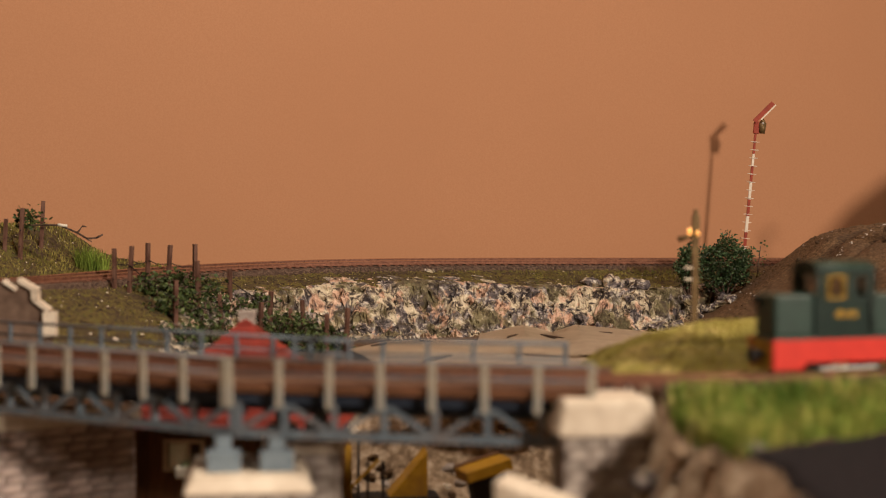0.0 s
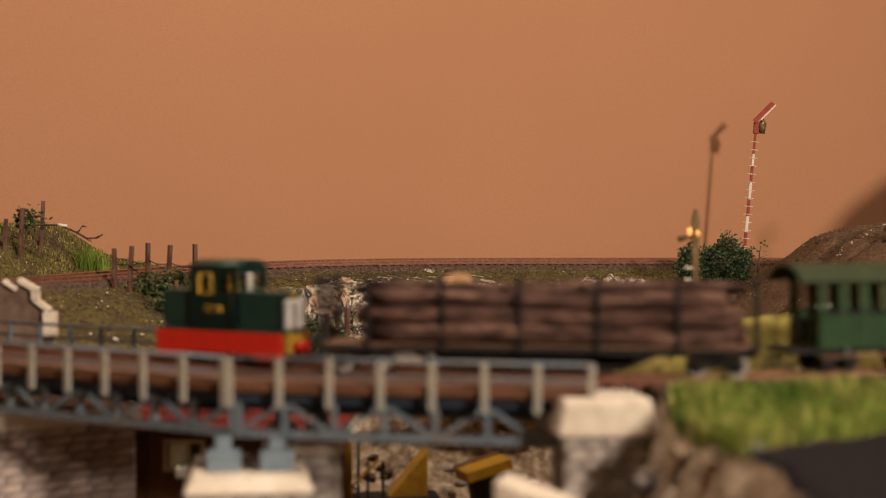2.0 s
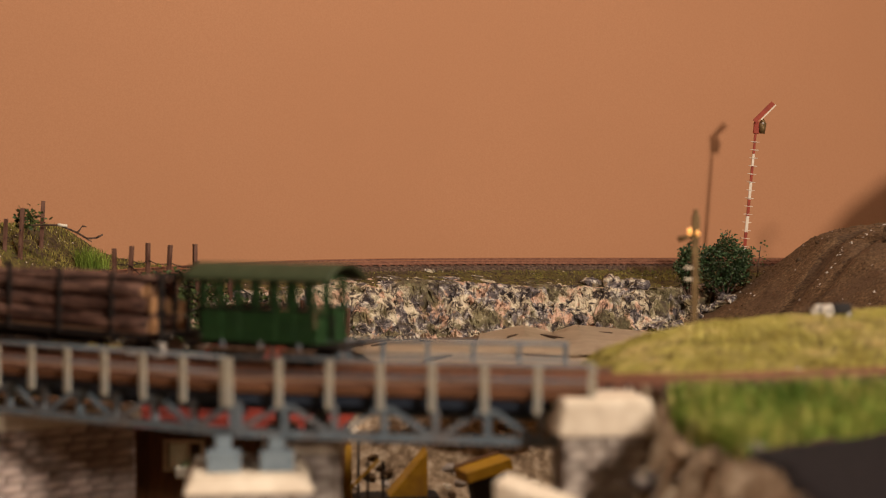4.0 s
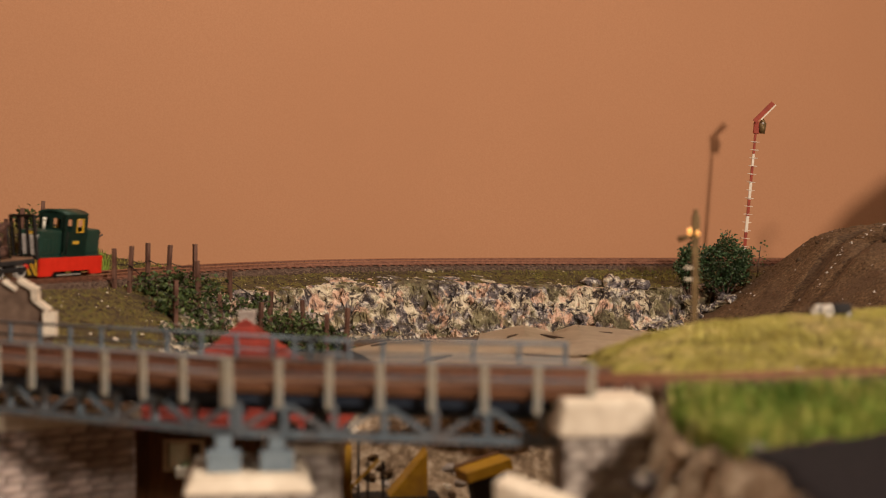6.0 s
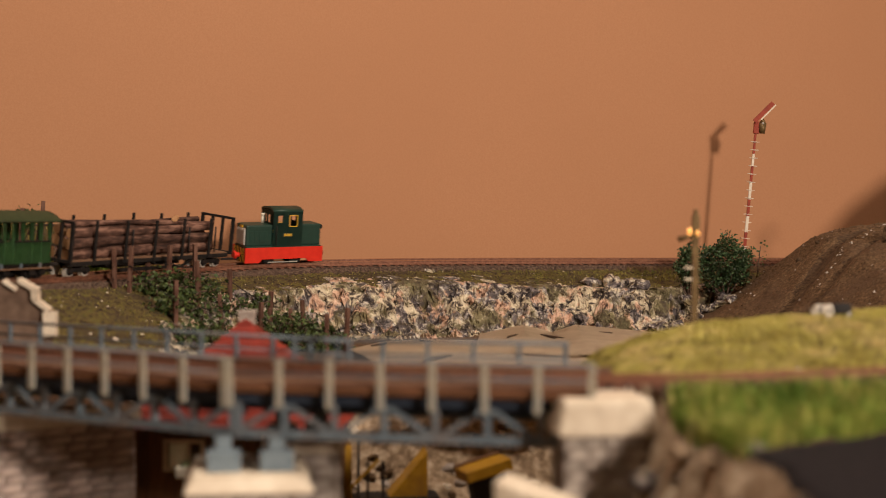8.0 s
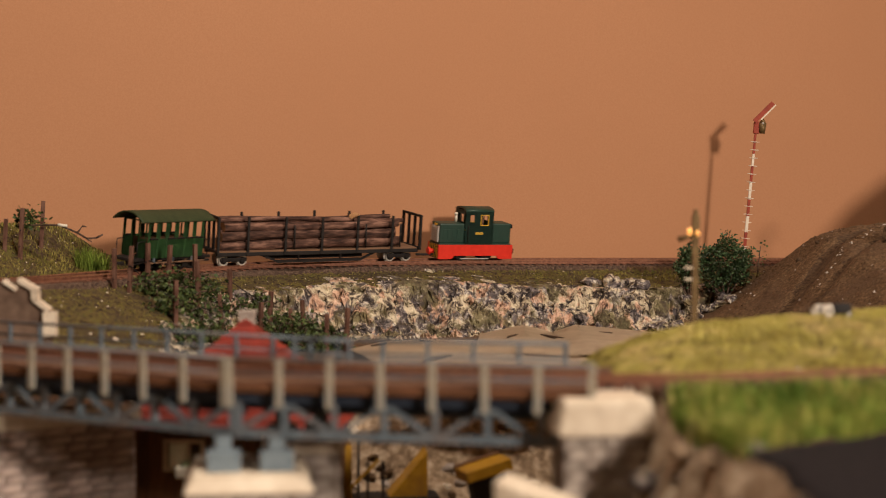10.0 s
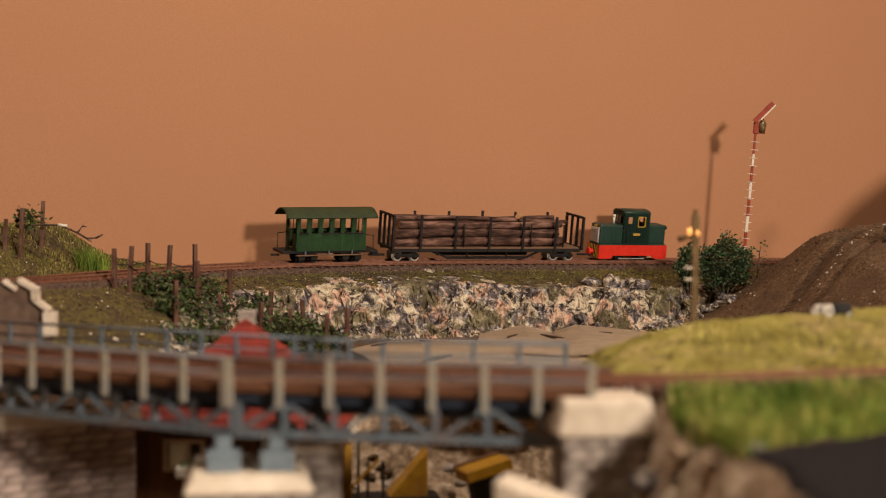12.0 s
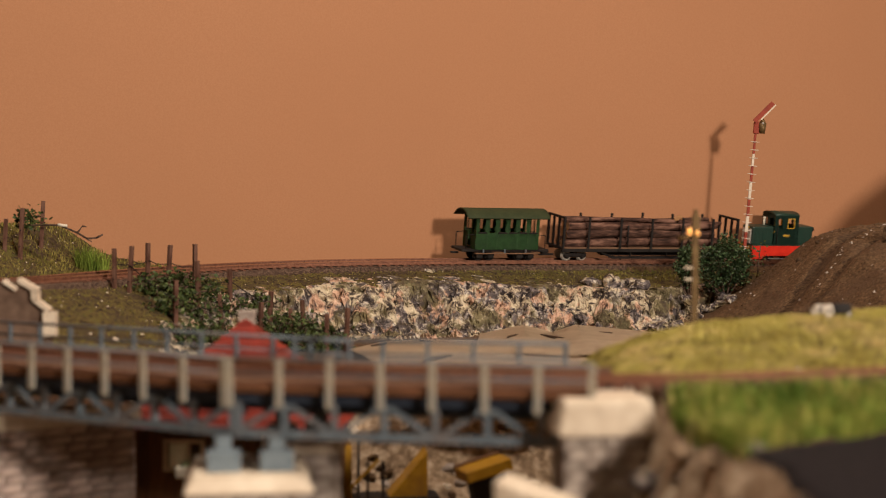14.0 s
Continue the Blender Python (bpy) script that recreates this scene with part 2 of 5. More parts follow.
# ---- the line: plan of the track's middle, from the near right round the left loop to the far right ----
PLAN = [(0.62, 0.720, -0.0200), (0.46, 0.640, -0.0200), (0.3, 0.575, -0.0200), (0.155, 0.532, -0.0203), (0.065, 0.516, -0.0210),
        (-0.03, 0.545, -0.0215), (-0.14, 0.608, -0.0215), (-0.178, 0.63, -0.0205), (-0.25, 0.665, -0.0165), (-0.3, 0.688, -0.013),
        (-0.322, 0.725, -0.0095), (-0.303, 0.757, -0.006), (-0.268, 0.762, -0.004), (-0.258, 0.776, -0.0022), (-0.2475, 0.8035, -0.0014),
        (-0.2265, 0.860, -0.0018), (-0.1974, 0.9297, -0.0014), (-0.1716, 0.9726, -0.0006), (-0.1447, 1.0024, 0.0), (-0.1105, 1.03, 0.0006),
        (-0.073, 1.05, 0.001), (-0.0339, 1.069, 0.001), (0.0066, 1.088, 0.0007), (0.092, 1.127, -0.0004), (0.1834, 1.167, -0.0017),
        (0.2711, 1.204, -0.0029), (0.4395, 1.27, -0.005), (0.6761, 1.36, -0.0079)]


def spline(pts, per=40):
    p = np.array(pts)
    p = np.vstack([2 * p[0] - p[1], p, 2 * p[-1] - p[-2]])
    out = []
    for i in range(1, len(p) - 2):
        for u in np.linspace(0, 1, per, endpoint=False):
            a, b, c, d = p[i - 1:i + 3]
            out.append(0.5 * (2 * b + (c - a) * u + (2 * a - 5 * b + 4 * c - d) * u * u + (3 * b - a - 3 * c + d) * u ** 3))
    out.append(p[-2])
    q = np.array(out)
    for _ in range(60):
        q[1:-1] = 0.25 * q[:-2] + 0.5 * q[1:-1] + 0.25 * q[2:]
    s = np.concatenate([[0], np.cumsum(np.linalg.norm(np.diff(q, axis=0), axis=1))])
    n = int(s[-1] / 0.002)
    t = np.linspace(0, s[-1], n)
    return t, np.stack([np.interp(t, s, q[:, k]) for k in range(3)], 1)


LINE_S, LINE = spline(PLAN)
LINE_T = np.gradient(LINE, LINE_S, axis=0)
LINE_T /= np.linalg.norm(LINE_T, axis=1)[:, None]


def on_line(s):
    p = Vector([np.interp(s, LINE_S, LINE[:, k]) for k in range(3)])
    t = Vector([np.interp(s, LINE_S, LINE_T[:, k]) for k in range(3)]).normalized()
    return p, t


def cant(s):
    """Tilt of the track towards the inside of the loop, in radians: none on the bridge, strong along the wall."""
    u = np.clip((s - 1.13) / 0.16, 0, 1)
    return math.radians(8.0) * u * u * (3 - 2 * u)


def ride(s, wheelbase):
    """The pose of a vehicle whose middle is at s, standing on two points of the line."""
    a, b = on_line(s - wheelbase / 2)[0], on_line(s + wheelbase / 2)[0]
    x = (b - a).normalized()
    y = Vector((0, 0, 1)).cross(x).normalized()
    z = x.cross(y)
    m = Matrix((x, y, z)).transposed().to_4x4()
    m.translation = (a + b) / 2
    return m @ Matrix.Rotation(float(cant(s)), 4, "X")


WALL_A, WALL_B = 1.128, 0.36  # the back wall runs along y = A + B x


def smooth(v, a, b):
    u = np.clip((v - a) / (b - a), 0, 1)
    return u * u * (3 - 2 * u)


def lattice(x, y, scale, seed):
    """Cheap smooth value noise on arrays, from 0 to 1."""
    rng = np.random.RandomState(seed)
    g = rng.rand(64, 64)
    u, v = x * scale + 1000.3, y * scale + 1000.7
    i, j = np.floor(u).astype(int), np.floor(v).astype(int)
    fu, fv = u - i, v - j
    fu, fv = fu * fu * (3 - 2 * fu), fv * fv * (3 - 2 * fv)
    a, b = g[i % 64, j % 64], g[(i + 1) % 64, j % 64]
    c, d = g[i % 64, (j + 1) % 64], g[(i + 1) % 64, (j + 1) % 64]
    return (a * (1 - fu) + b * fu) * (1 - fv) + (c * (1 - fu) + d * fu) * fv


def fractal(x, y, scale, seed, octaves=4, gain=0.5):
    out, amp, tot = np.zeros_like(x), 1.0, 0.0
    for k in range(octaves):
        out += amp * lattice(x, y, scale * 2 ** k, seed + k)
        tot += amp
        amp *= gain
    return out / tot - 0.5


# ---- the ground ----
VALLEY = -0.112
BRIDGE_FAR_S = LINE_S[np.argmin(np.abs(LINE[:, 0] + 0.185) + 9 * (LINE[:, 1] > 0.7))]


def nearest(x, y, lo, hi):
    """Distance to the line between two arc lengths (positive on the inside of the loop) and the line's height there."""
    sel = (LINE_S >= lo) & (LINE_S <= hi)
    p, t = LINE[sel][::3], LINE_T[sel][::3]
    best = np.full(x.shape, 9.0)
    side, zt = np.zeros_like(x), np.zeros_like(x)
    for a, b in zip(p, t):
        dx, dy = x - a[0], y - a[1]
        d = np.hypot(dx, dy)
        k = d < best
        best = np.where(k, d, best)
        side = np.where(k, np.sign(dx * b[1] - dy * b[0]), side)
        zt = np.where(k, a[2], zt)
    return best * np.where(side == 0, 1, side), zt


def ground_height(x, y):
    """Height of the scenery, and what covers it: 0 grass, 1 rock, 2 earth, 3 asphalt, 4 ballast, 5 valley floor, 6
    earth darkened as lane shade.
    """
    n1, n2 = fractal(x, y, 30, 3), fractal(x, y, 110, 11)
    far, zf = nearest(x, y, BRIDGE_FAR_S, 9)
    near, zn = nearest(x, y, 0, BRIDGE_FAR_S)
    # inner bank of the loop: soft slope at the left, rock face further on
    shoulder = zf - 0.0055
    soft = shoulder - 0.0015 - 0.40 * np.clip(far - 0.022, 0, 0.085) - 0.02 * smooth(far, 0.10, 0.2)
    edge = 0.040 + 0.055 * n1 + 0.012 * n2 + 0.026 * smooth(x, 0.06, 0.14)
    cliff = shoulder - 0.0015 - 0.22 * np.clip(far - 0.014, 0, 0.045) - 0.032 * smooth(far, edge, edge + 0.042)
    w = smooth(x + 0.05 * n1 + 0.03 * n2, -0.165, -0.115)
    inner = soft * (1 - w) + cliff * w
    rough = w * smooth(far, edge - 0.004, edge + 0.01) * (1 - smooth(far, edge + 0.055, edge + 0.08))
    z = np.where(far > 0, inner, shoulder)
    z = z + 0.0037 * (1 - smooth(np.abs(far), 0.009, 0.0135))
    z = z - 0.139 * np.clip(far, -0.0135, 0.0135) * smooth(y, 0.82, 0.90)
    # grassy hill outside the loop at the left
    hill = 0.031 * smooth(-far, 0.014, 0.10) * smooth(-x + 0.02 * n1, 0.200, 0.275)
    z = z + np.where(far < 0, hill, 0)
    z = np.maximum(z, -0.047 + 0.003 * n1)
    # front edge of that level, down to the valley
    drop = smooth(y + 0.02 * n1, 0.825, 0.745)
    leftkeep = smooth(-x, 0.100, 0.135) * smooth(y, 0.655, 0.70)
    z = z * (1 - drop * (1 - leftkeep)) + VALLEY * drop * (1 - leftkeep)
    kind = np.where(np.abs(far) < 0.0125, 4, 0)
    kind = np.where((w > 0.25) & (far > edge - 0.006 + 0.035 * n2), 1, kind)
    kind = np.where((far > 0.10) & (w > 0.5), 2, kind)
    kind = np.where(drop * (1 - leftkeep) > 0.25, 5, kind)
    # brown earth hill at the right
    # the climb at its right end is unseen, added to shade the wall
    crest = np.interp(x - 0.006, [0.15, 0.185, 0.222, 0.262, 0.287, 0.315, 0.366, 0.415, 0.46, 0.6], [-0.052, -0.036, -0.012, 0.017, 0.0235, 0.0268, 0.030, 0.09, 0.12, 0.13])
    crest = crest + 0.004 * n1 + 0.0012 * n2
    earth = crest - 0.17 * np.clip(1.03 - y, 0, 1) - 0.5 * np.clip(y - 1.085, 0, 0.05)
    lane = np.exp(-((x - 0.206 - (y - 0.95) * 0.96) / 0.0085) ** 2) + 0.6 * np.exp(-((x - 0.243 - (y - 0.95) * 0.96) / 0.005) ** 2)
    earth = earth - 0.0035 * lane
    keep = smooth(np.abs(far), 0.015, 0.030)
    earth = earth * keep + (zf - 0.0055) * (1 - keep)
    up = (earth > z) & (x > 0.14) & (y > 0.70)
    z = np.where(up, earth, z)
    kind = np.where(up & (np.abs(far) > 0.0125), 2, kind)
    # shade of the furrows put into the colour along the same lane mask
    lane_shade = (lane + 1.1 * n2 + 0.5 * n1 > 0.42) & (x - 0.206 - (y - 0.95) * 0.96 < 0.058)
    kind = np.where(up & (np.abs(far) > 0.0125) & lane_shade, 6, kind)
    # near shelf at the right with its grassy mound, verge and road
    shelf_edge = np.where(near > 0, 0.052, 0.070) + 0.008 * n1
    on = smooth(x, shelf_edge - 0.004, shelf_edge + 0.003)
    on = np.where(near > 0, on, smooth(x + 0.35 * np.clip(y - 0.462, -0.05, 0) + 0.012 * n1 + 0.006 * n2, 0.040, 0.077))
    shelf = zn - 0.0048 + 0.0027 * (1 - smooth(np.abs(near), 0.009, 0.0135))
    mound_top = np.interp(x, [0.055, 0.068, 0.086, 0.11, 0.15, 0.20, 0.4], [-0.034, -0.0235, -0.0170, -0.0128, -0.0100, -0.0085, -0.0065])
    dback = np.abs(near)
    mound = shelf + (mound_top - shelf) * smooth(dback, 0.016, 0.085)
    mound = mound - 0.09 * smooth(dback, 0.115, 0.21) * smooth(-x, -0.26, -0.15) - 0.02 * smooth(dback, 0.115, 0.2)
    mound = mound + 0.003 * n1 * smooth(dback, 0.02, 0.05)
    verge = shelf - 0.0010 * smooth(dback, 0.012, 0.02) - 0.0085 * smooth(dback, 0.026, 0.070)
    roadline = 0.424 + (x - 0.0814) * 0.72
    road = np.full_like(x, -0.0335)
    front = np.where(y < roadline, road, np.maximum(verge, road))
    near_z = np.where(near > 0, mound, front)
    z = np.where((near < 0) & (x > 0.03) & (on > 0), -0.092, z)
    use = (on > 0) & (y < 0.86) & ((near < 0) | (near_z > z))
    z = np.where(use, z * (1 - on) + near_z * on, z)
    z = np.where((near < 0) & (x > 0) & (on <= 0), VALLEY, z)
    k2 = np.where(near > 0, 0, np.where(y < roadline, 3, 0))
    k2 = np.where((near < 0) & (y >= roadline) & (y < roadline + 0.0015 + 0.010 * n2), 2, k2)
    k2 = np.where((near < 0) & (x < 0.074 + 0.02 * n1) & (y >= roadline), 2, k2)
    k2 = np.where(dback < 0.0135, 4, k2)
    k2 = np.where((on < 0.95) & (near < 0), np.where(n2 + n1 > 0.10, 1, 5), k2)
    kind = np.where(use, k2, kind)
    # left end of the bridge: bank that carries the line round the loop
    bank, zb = nearest(x, y, BRIDGE_FAR_S - 0.012, BRIDGE_FAR_S + 0.16)
    lb = zb - 0.0055 - 1.8 * np.clip(np.abs(bank) - 0.020, 0, 0.2)
    lift = (x < -0.197) & (lb > z)
    z = np.where(lift, lb, z)
    z = z + np.where(kind == 1, rough * (0.012 * n2 + 0.009 * fractal(x, y, 260, 31) + 0.005 * fractal(x, y, 560, 37)), 0)
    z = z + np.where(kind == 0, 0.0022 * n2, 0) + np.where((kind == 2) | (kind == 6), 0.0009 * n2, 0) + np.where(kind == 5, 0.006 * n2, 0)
    return z, kind, rough


def build_ground():
    step = 0.0013
    xs = np.arange(-0.46, 0.50, step)
    ys = np.arange(0.30, 1.30, step)
    X, Y = np.meshgrid(xs, ys)
    Z, K, R = ground_height(X, Y)
    jx = np.where(K == 1, 0.006 * fractal(X, Z + Y, 170, 51), 0)
    jy = np.where(K == 1, 0.010 * fractal(X, Z * 2 + Y, 170, 61), 0)
    V = np.stack([X + jx, Y + jy, Z], -1).reshape(-1, 3)
    ny, nx = X.shape
    idx = np.arange(ny * nx).reshape(ny, nx)
    F = np.stack([idx[:-1, :-1], idx[:-1, 1:], idx[1:, 1:], idx[1:, :-1]], -1).reshape(-1, 4)
    kind = K[:-1, :-1].reshape(-1)
    keep = (Y[:-1, :-1] < WALL_A + WALL_B * X[:-1, :-1]).reshape(-1)
    F, kind = F[keep], kind[keep]
    me = bpy.data.meshes.new("ground")
    me.vertices.add(len(V))
    me.vertices.foreach_set("co", V.astype(np.float32).reshape(-1))
    me.loops.add(len(F) * 4)
    me.loops.foreach_set("vertex_index", F.astype(np.int32).reshape(-1))
    me.polygons.add(len(F))
    me.polygons.foreach_set("loop_start", np.arange(0, len(F) * 4, 4, dtype=np.int32))
    me.polygons.foreach_set("material_index", kind.astype(np.int32))
    me.update()
    for m in (M_GRASS, M_ROCK, M_DIRT, M_ASPHALT, M_BALLAST, M_VALLEY, M_DARKEARTH):
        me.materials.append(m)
    me.validate()
    me.polygons.foreach_set("use_smooth", [k not in (1,) for k in [p.material_index for p in me.polygons]])
    ob = new("ground", me)
    return tagged(ob, "modelled scenery of grass scatter, plaster rock and brown earth", "scenery", kind="structure")


def h(x, y):
    z, k, r = ground_height(np.array([[float(x)]]), np.array([[float(y)]]))
    return float(z[0, 0])


def slab(name, size, at, mat, label, rot=(0, 0, 0)):
    bm = bmesh.new()
    box(bm, size, (0, 0, 0))
    ob = part(name, bm, mat, m=pose(*at, *rot))
    return tagged(ob, label, "wall" if "wall" in name else name, kind="structure")


def build_room():
    yaw = math.degrees(math.atan(WALL_B))
    slab("wall_back", (5.0, 0.05, 2.6), (0 - 0.025 * math.sin(math.atan(WALL_B)) * -1, WALL_A + 0.025 / math.cos(math.atan(WALL_B)) * 1.0, 0.2), M_WALL,
         "plain terracotta painted room wall with faint scuffs", (0, 0, yaw))
    slab("wall_front", (5.0, 0.05, 2.6), (0, -2.4, 0.2), M_ROOM, "plain room wall behind the viewer")
    slab("wall_left", (0.05, 4.4, 2.6), (-2.3, -0.4, 0.2), M_ROOM, "plain side wall of the room")
    slab("wall_right", (0.05, 5.4, 2.6), (2.3, 0.1, 0.2), M_ROOM, "plain side wall of the room")
    slab("ceiling", (5.0, 5.6, 0.05), (0, -0.1, 1.525), M_ROOM, "plain white room ceiling")
    slab("floor", (5.0, 5.6, 0.05), (0, -0.1, -1.125), M_FLOOR, "brown wooden room floor")
    slab("layout_base", (0.98, 0.70, 0.948), (0.0, 0.66, -0.625), M_BROWN, "plain wooden stand that carries the layout")
    slab("baseboard_table", (1.0, 0.74, 0.02), (0.0, 0.66, VALLEY - 0.022), M_BROWN, "wooden baseboard under the layout")


# ---- the track ----
def sweep(name, lo, hi, offset, profile, mats, parent, label=""):
    """A profile (across, up, material) drawn along the line at a sideways offset."""
    sel = np.where((LINE_S >= lo) & (LINE_S <= hi))[0]
    verts, faces, mi = [], [], []
    n = len(profile)
    for i in sel:
        p, t = LINE[i], LINE_T[i]
        dip = math.sin(cant(LINE_S[i]))
        nx, ny = t[1], -t[0]
        l = math.hypot(nx, ny)
        nx, ny = nx / l, ny / l
        for a, u, _ in profile:
            verts.append((p[0] + nx * (offset + a), p[1] + ny * (offset + a), p[2] + u - dip * (offset + a)))
    for k in range(len(sel) - 1):
        for j in range(n):
            a, b = k * n + j, k * n + (j + 1) % n
            faces.append((a, b, b + n, a + n))
            mi.append(profile[j][2])
    ob = from_arrays(name, verts, faces, mats, parent, label)
    ob.data.polygons.foreach_set("material_index", mi)
    return ob


RAIL = [(-0.0012, -0.0026, 0), (0.0012, -0.0026, 0), (0.0012, -0.0022, 0), (0.00035, -0.0019, 0), (0.00035, -0.0007, 0), (0.0008, -0.0005, 0),
        (0.0008, -0.0001, 0), (0.0007, 0.0, 1), (-0.0007, 0.0, 0), (-0.0008, -0.0001, 0), (-0.0008, -0.0005, 0), (-0.00035, -0.0007, 0),
        (-0.00035, -0.0019, 0), (-0.0012, -0.0022, 0)]


def build_track():
    tr = thing("railway_track", pose(0, 0, 0), "rusty narrow-gauge model track on dark sleepers", "track")
    for side in (-1, 1):
        sweep("rail", 0.15, 9, side * 0.0049, RAIL, [M_RAIL, M_RAILTOP], tr, "rusty rail with a worn shiny head")
    bm = bmesh.new()
    box(bm, (0.0026, 0.0185, 0.0022), (0, 0, 0), bevel=0.0003)
    me = part("sleeper", bm, M_SLEEPER, tr)
    s, k = 0.24, 0
    while s < LINE_S[-1] - 0.25:
        m = ride(s, 0.004)
        m = m @ pose(random.uniform(-.0004, .0004), random.uniform(-.0006, .0006), -0.0037, 0, 0, random.uniform(-2, 2))
        if k == 0:
            me.matrix_basis = m
        else:
            share("sleeper", me.data, tr, m)
        k += 1
        s += 0.0063
    return tr


# ---- the bridge: two truss spans, a bend over the pier ----
PIER = Vector((-0.0715, 0.514))
SPANS = [(Vector((0.0495, 0.489)), PIER), (PIER, Vector((-0.245, 0.620)))]
TOP, DECK_Z, CHORD_Z = -0.0140, -0.0245, -0.0405
WIDTH = 0.062


def build_span(a, b, posts, name, first=0, plate_h=0.0065):
    """One span; local x runs along the near truss from right to left, local y to the back."""
    d = b - a
    length = d.length
    yaw = math.degrees(math.atan2(d.y, d.x))
    br = thing(name, pose(a.x, a.y, 0, 0, 0, yaw), "weathered blue-grey steel truss railway bridge span with pale railings", "bridge", "bridge spans")
    step = length / (posts - 1)
    back = -WIDTH  # local +y points to the viewer once turned, so the far side is negative
    # truss sides
    for y in (0.0, back):
        bm = bmesh.new()
        beam(bm, (0, y, CHORD_Z), (length, y, CHORD_Z), 0.003, 0.0028)
        part("lower_chord", bm, M_STEEL, br)
        bm = bmesh.new()
        beam(bm, (0, y, DECK_Z - 0.004), (length, y, DECK_Z - 0.004), 0.003, 0.0026)
        part("upper_chord", bm, M_GIRDER, br, "dark blue upper chord")
        for i in range(posts):
            bm = bmesh.new()
            t = 0.0042 if i in (0, posts - 1) else 0.0019
            beam(bm, (i * step, y, CHORD_Z), (i * step, y, DECK_Z - 0.004), 0.0022, t)
            part("vertical", bm, M_STEEL, br)
        for i in range(posts - 1):
            lo, hi = (i, i + 1) if i % 2 else (i + 1, i)
            bm = bmesh.new()
            beam(bm, (lo * step, y, CHORD_Z), (hi * step, y, DECK_Z - 0.005), 0.0017, 0.0017)
            part("diagonal", bm, M_STEEL, br)
    # added plate: dark edge girder, its depth also standing in for shade below
    bm = bmesh.new()
    box(bm, (length, 0.0014, plate_h), (length / 2, -0.006, DECK_Z - 0.0018 - plate_h / 2))
    part("web_plate", bm, M_GIRDER, br, "dark navy plate for the edge girder and the shade below the deck")
    # dark stringers below the rails
    for y in (back * 0.42, back * 0.62):
        bm = bmesh.new()
        box(bm, (length, 0.003, 0.006), (length / 2, y, DECK_Z - 0.0048))
        part("stringer", bm, M_GIRDER, br, "dark plate girder")
    # deck planks
    bm = bmesh.new()
    box(bm, (0.0046, WIDTH + 0.004, 0.0018), (0, 0, 0), bevel=0.0002)
    me, s = None, 0.0026
    while s < length:
        m = pose(s, back / 2, DECK_Z + 0.0006 + random.uniform(-.0002, .0002), 0, 0, random.uniform(-.6, .6))
        if me is None:
            ob = part("plank", bm, M_DECK, br, m=m)
            me = ob.data
        else:
            share("plank", me, br, m)
        s += 0.0051
    for y in (0.0035, back - 0.0035):
        bm = bmesh.new()
        box(bm, (length, 0.0026, 0.0032), (length / 2, y, DECK_Z + 0.0002), bevel=0.0003)
        part("edge_beam", bm, M_EDGE, br, "orange-brown timber edge beam")
        bm = bmesh.new()
        box(bm, (length, 0.0075, 0.0010), (length / 2, y - math.copysign(0.0062, y), DECK_Z + 0.0021), bevel=0.0002)
        part("walkway", bm, M_WALKWAY, br, "faded tan walkway boards")
    # railings
    for y in (0.0062, back - 0.0062):
        wide = 0.0024 if y > 0 else 0.0015
        bm = bmesh.new()
        box(bm, (wide, 0.0017, TOP - DECK_Z + 0.0062), (0, 0, 0), bevel=0.0003)
        post = None
        start = first if y < 0 else 0
        for i in range(start, posts):
            m = pose(i * step, y, (TOP + DECK_Z - 0.0062) / 2, 0, random.uniform(-1, 1), 0)
            if post is None:
                post = part("railing_post", bm, M_RAILING if y > 0 else M_STEEL, br, m=m)
            else:
                share("railing_post", post.data, br, m)
        bm2 = bmesh.new()
        rod(bm2, (start * step - 0.001, y, TOP), (length + 0.001, y, TOP), 0.0007)
        part("handrail", bm2, M_STEEL, br, "thin grey-blue handrail")
        bm2 = bmesh.new()
        rod(bm2, (start * step - 0.001, y, (TOP + DECK_Z) / 2), (length + 0.001, y, (TOP + DECK_Z) / 2), 0.0005)
        part("handrail", bm2, M_STEEL, br, "thin grey-blue handrail")
    return br


def block_wall(parent, size, course, length, mat, mortar, name, m=pose(0, 0, 0)):
    """A wall body with separate stones set proud of it on its near face (local -y) and both ends."""
    w, d, hh = size
    bm = bmesh.new()
    box(bm, (w - 0.001, d - 0.001, hh), (0, 0, -hh / 2))
    part("core", bm, mortar, parent, m=m)
    meshes = []
    for k in range(4):
        bm = bmesh.new()
        vs = box(bm, (length - 0.0007, 0.0016, course - 0.0007), (0, 0, 0), bevel=0.0003)
        for v in bm.verts:
            v.co += Vector([random.uniform(-.00018, .00018) for _ in range(3)])
        me = bpy.data.meshes.new(name)
        bm.to_mesh(me)
        bm.free()
        me.materials.append(mat)
        meshes.append(me)
    rows = int(hh / course)
    for r in range(rows):
        z = -(r + 0.5) * course
        x = -w / 2 + length / 2 * (1 if r % 2 else 0.5)
        while x < w / 2 - length * 0.3:
            share(name, random.choice(meshes), parent, m @ pose(x, -d / 2 - random.uniform(0, .0003), z))
            x += length
        for sx in (-1, 1):
            y = -d / 2 + length / 2
            while y < d / 2:
                share(name, random.choice(meshes), parent, m @ pose(sx * w / 2, y, z, 0, 0, 90))
                y += length


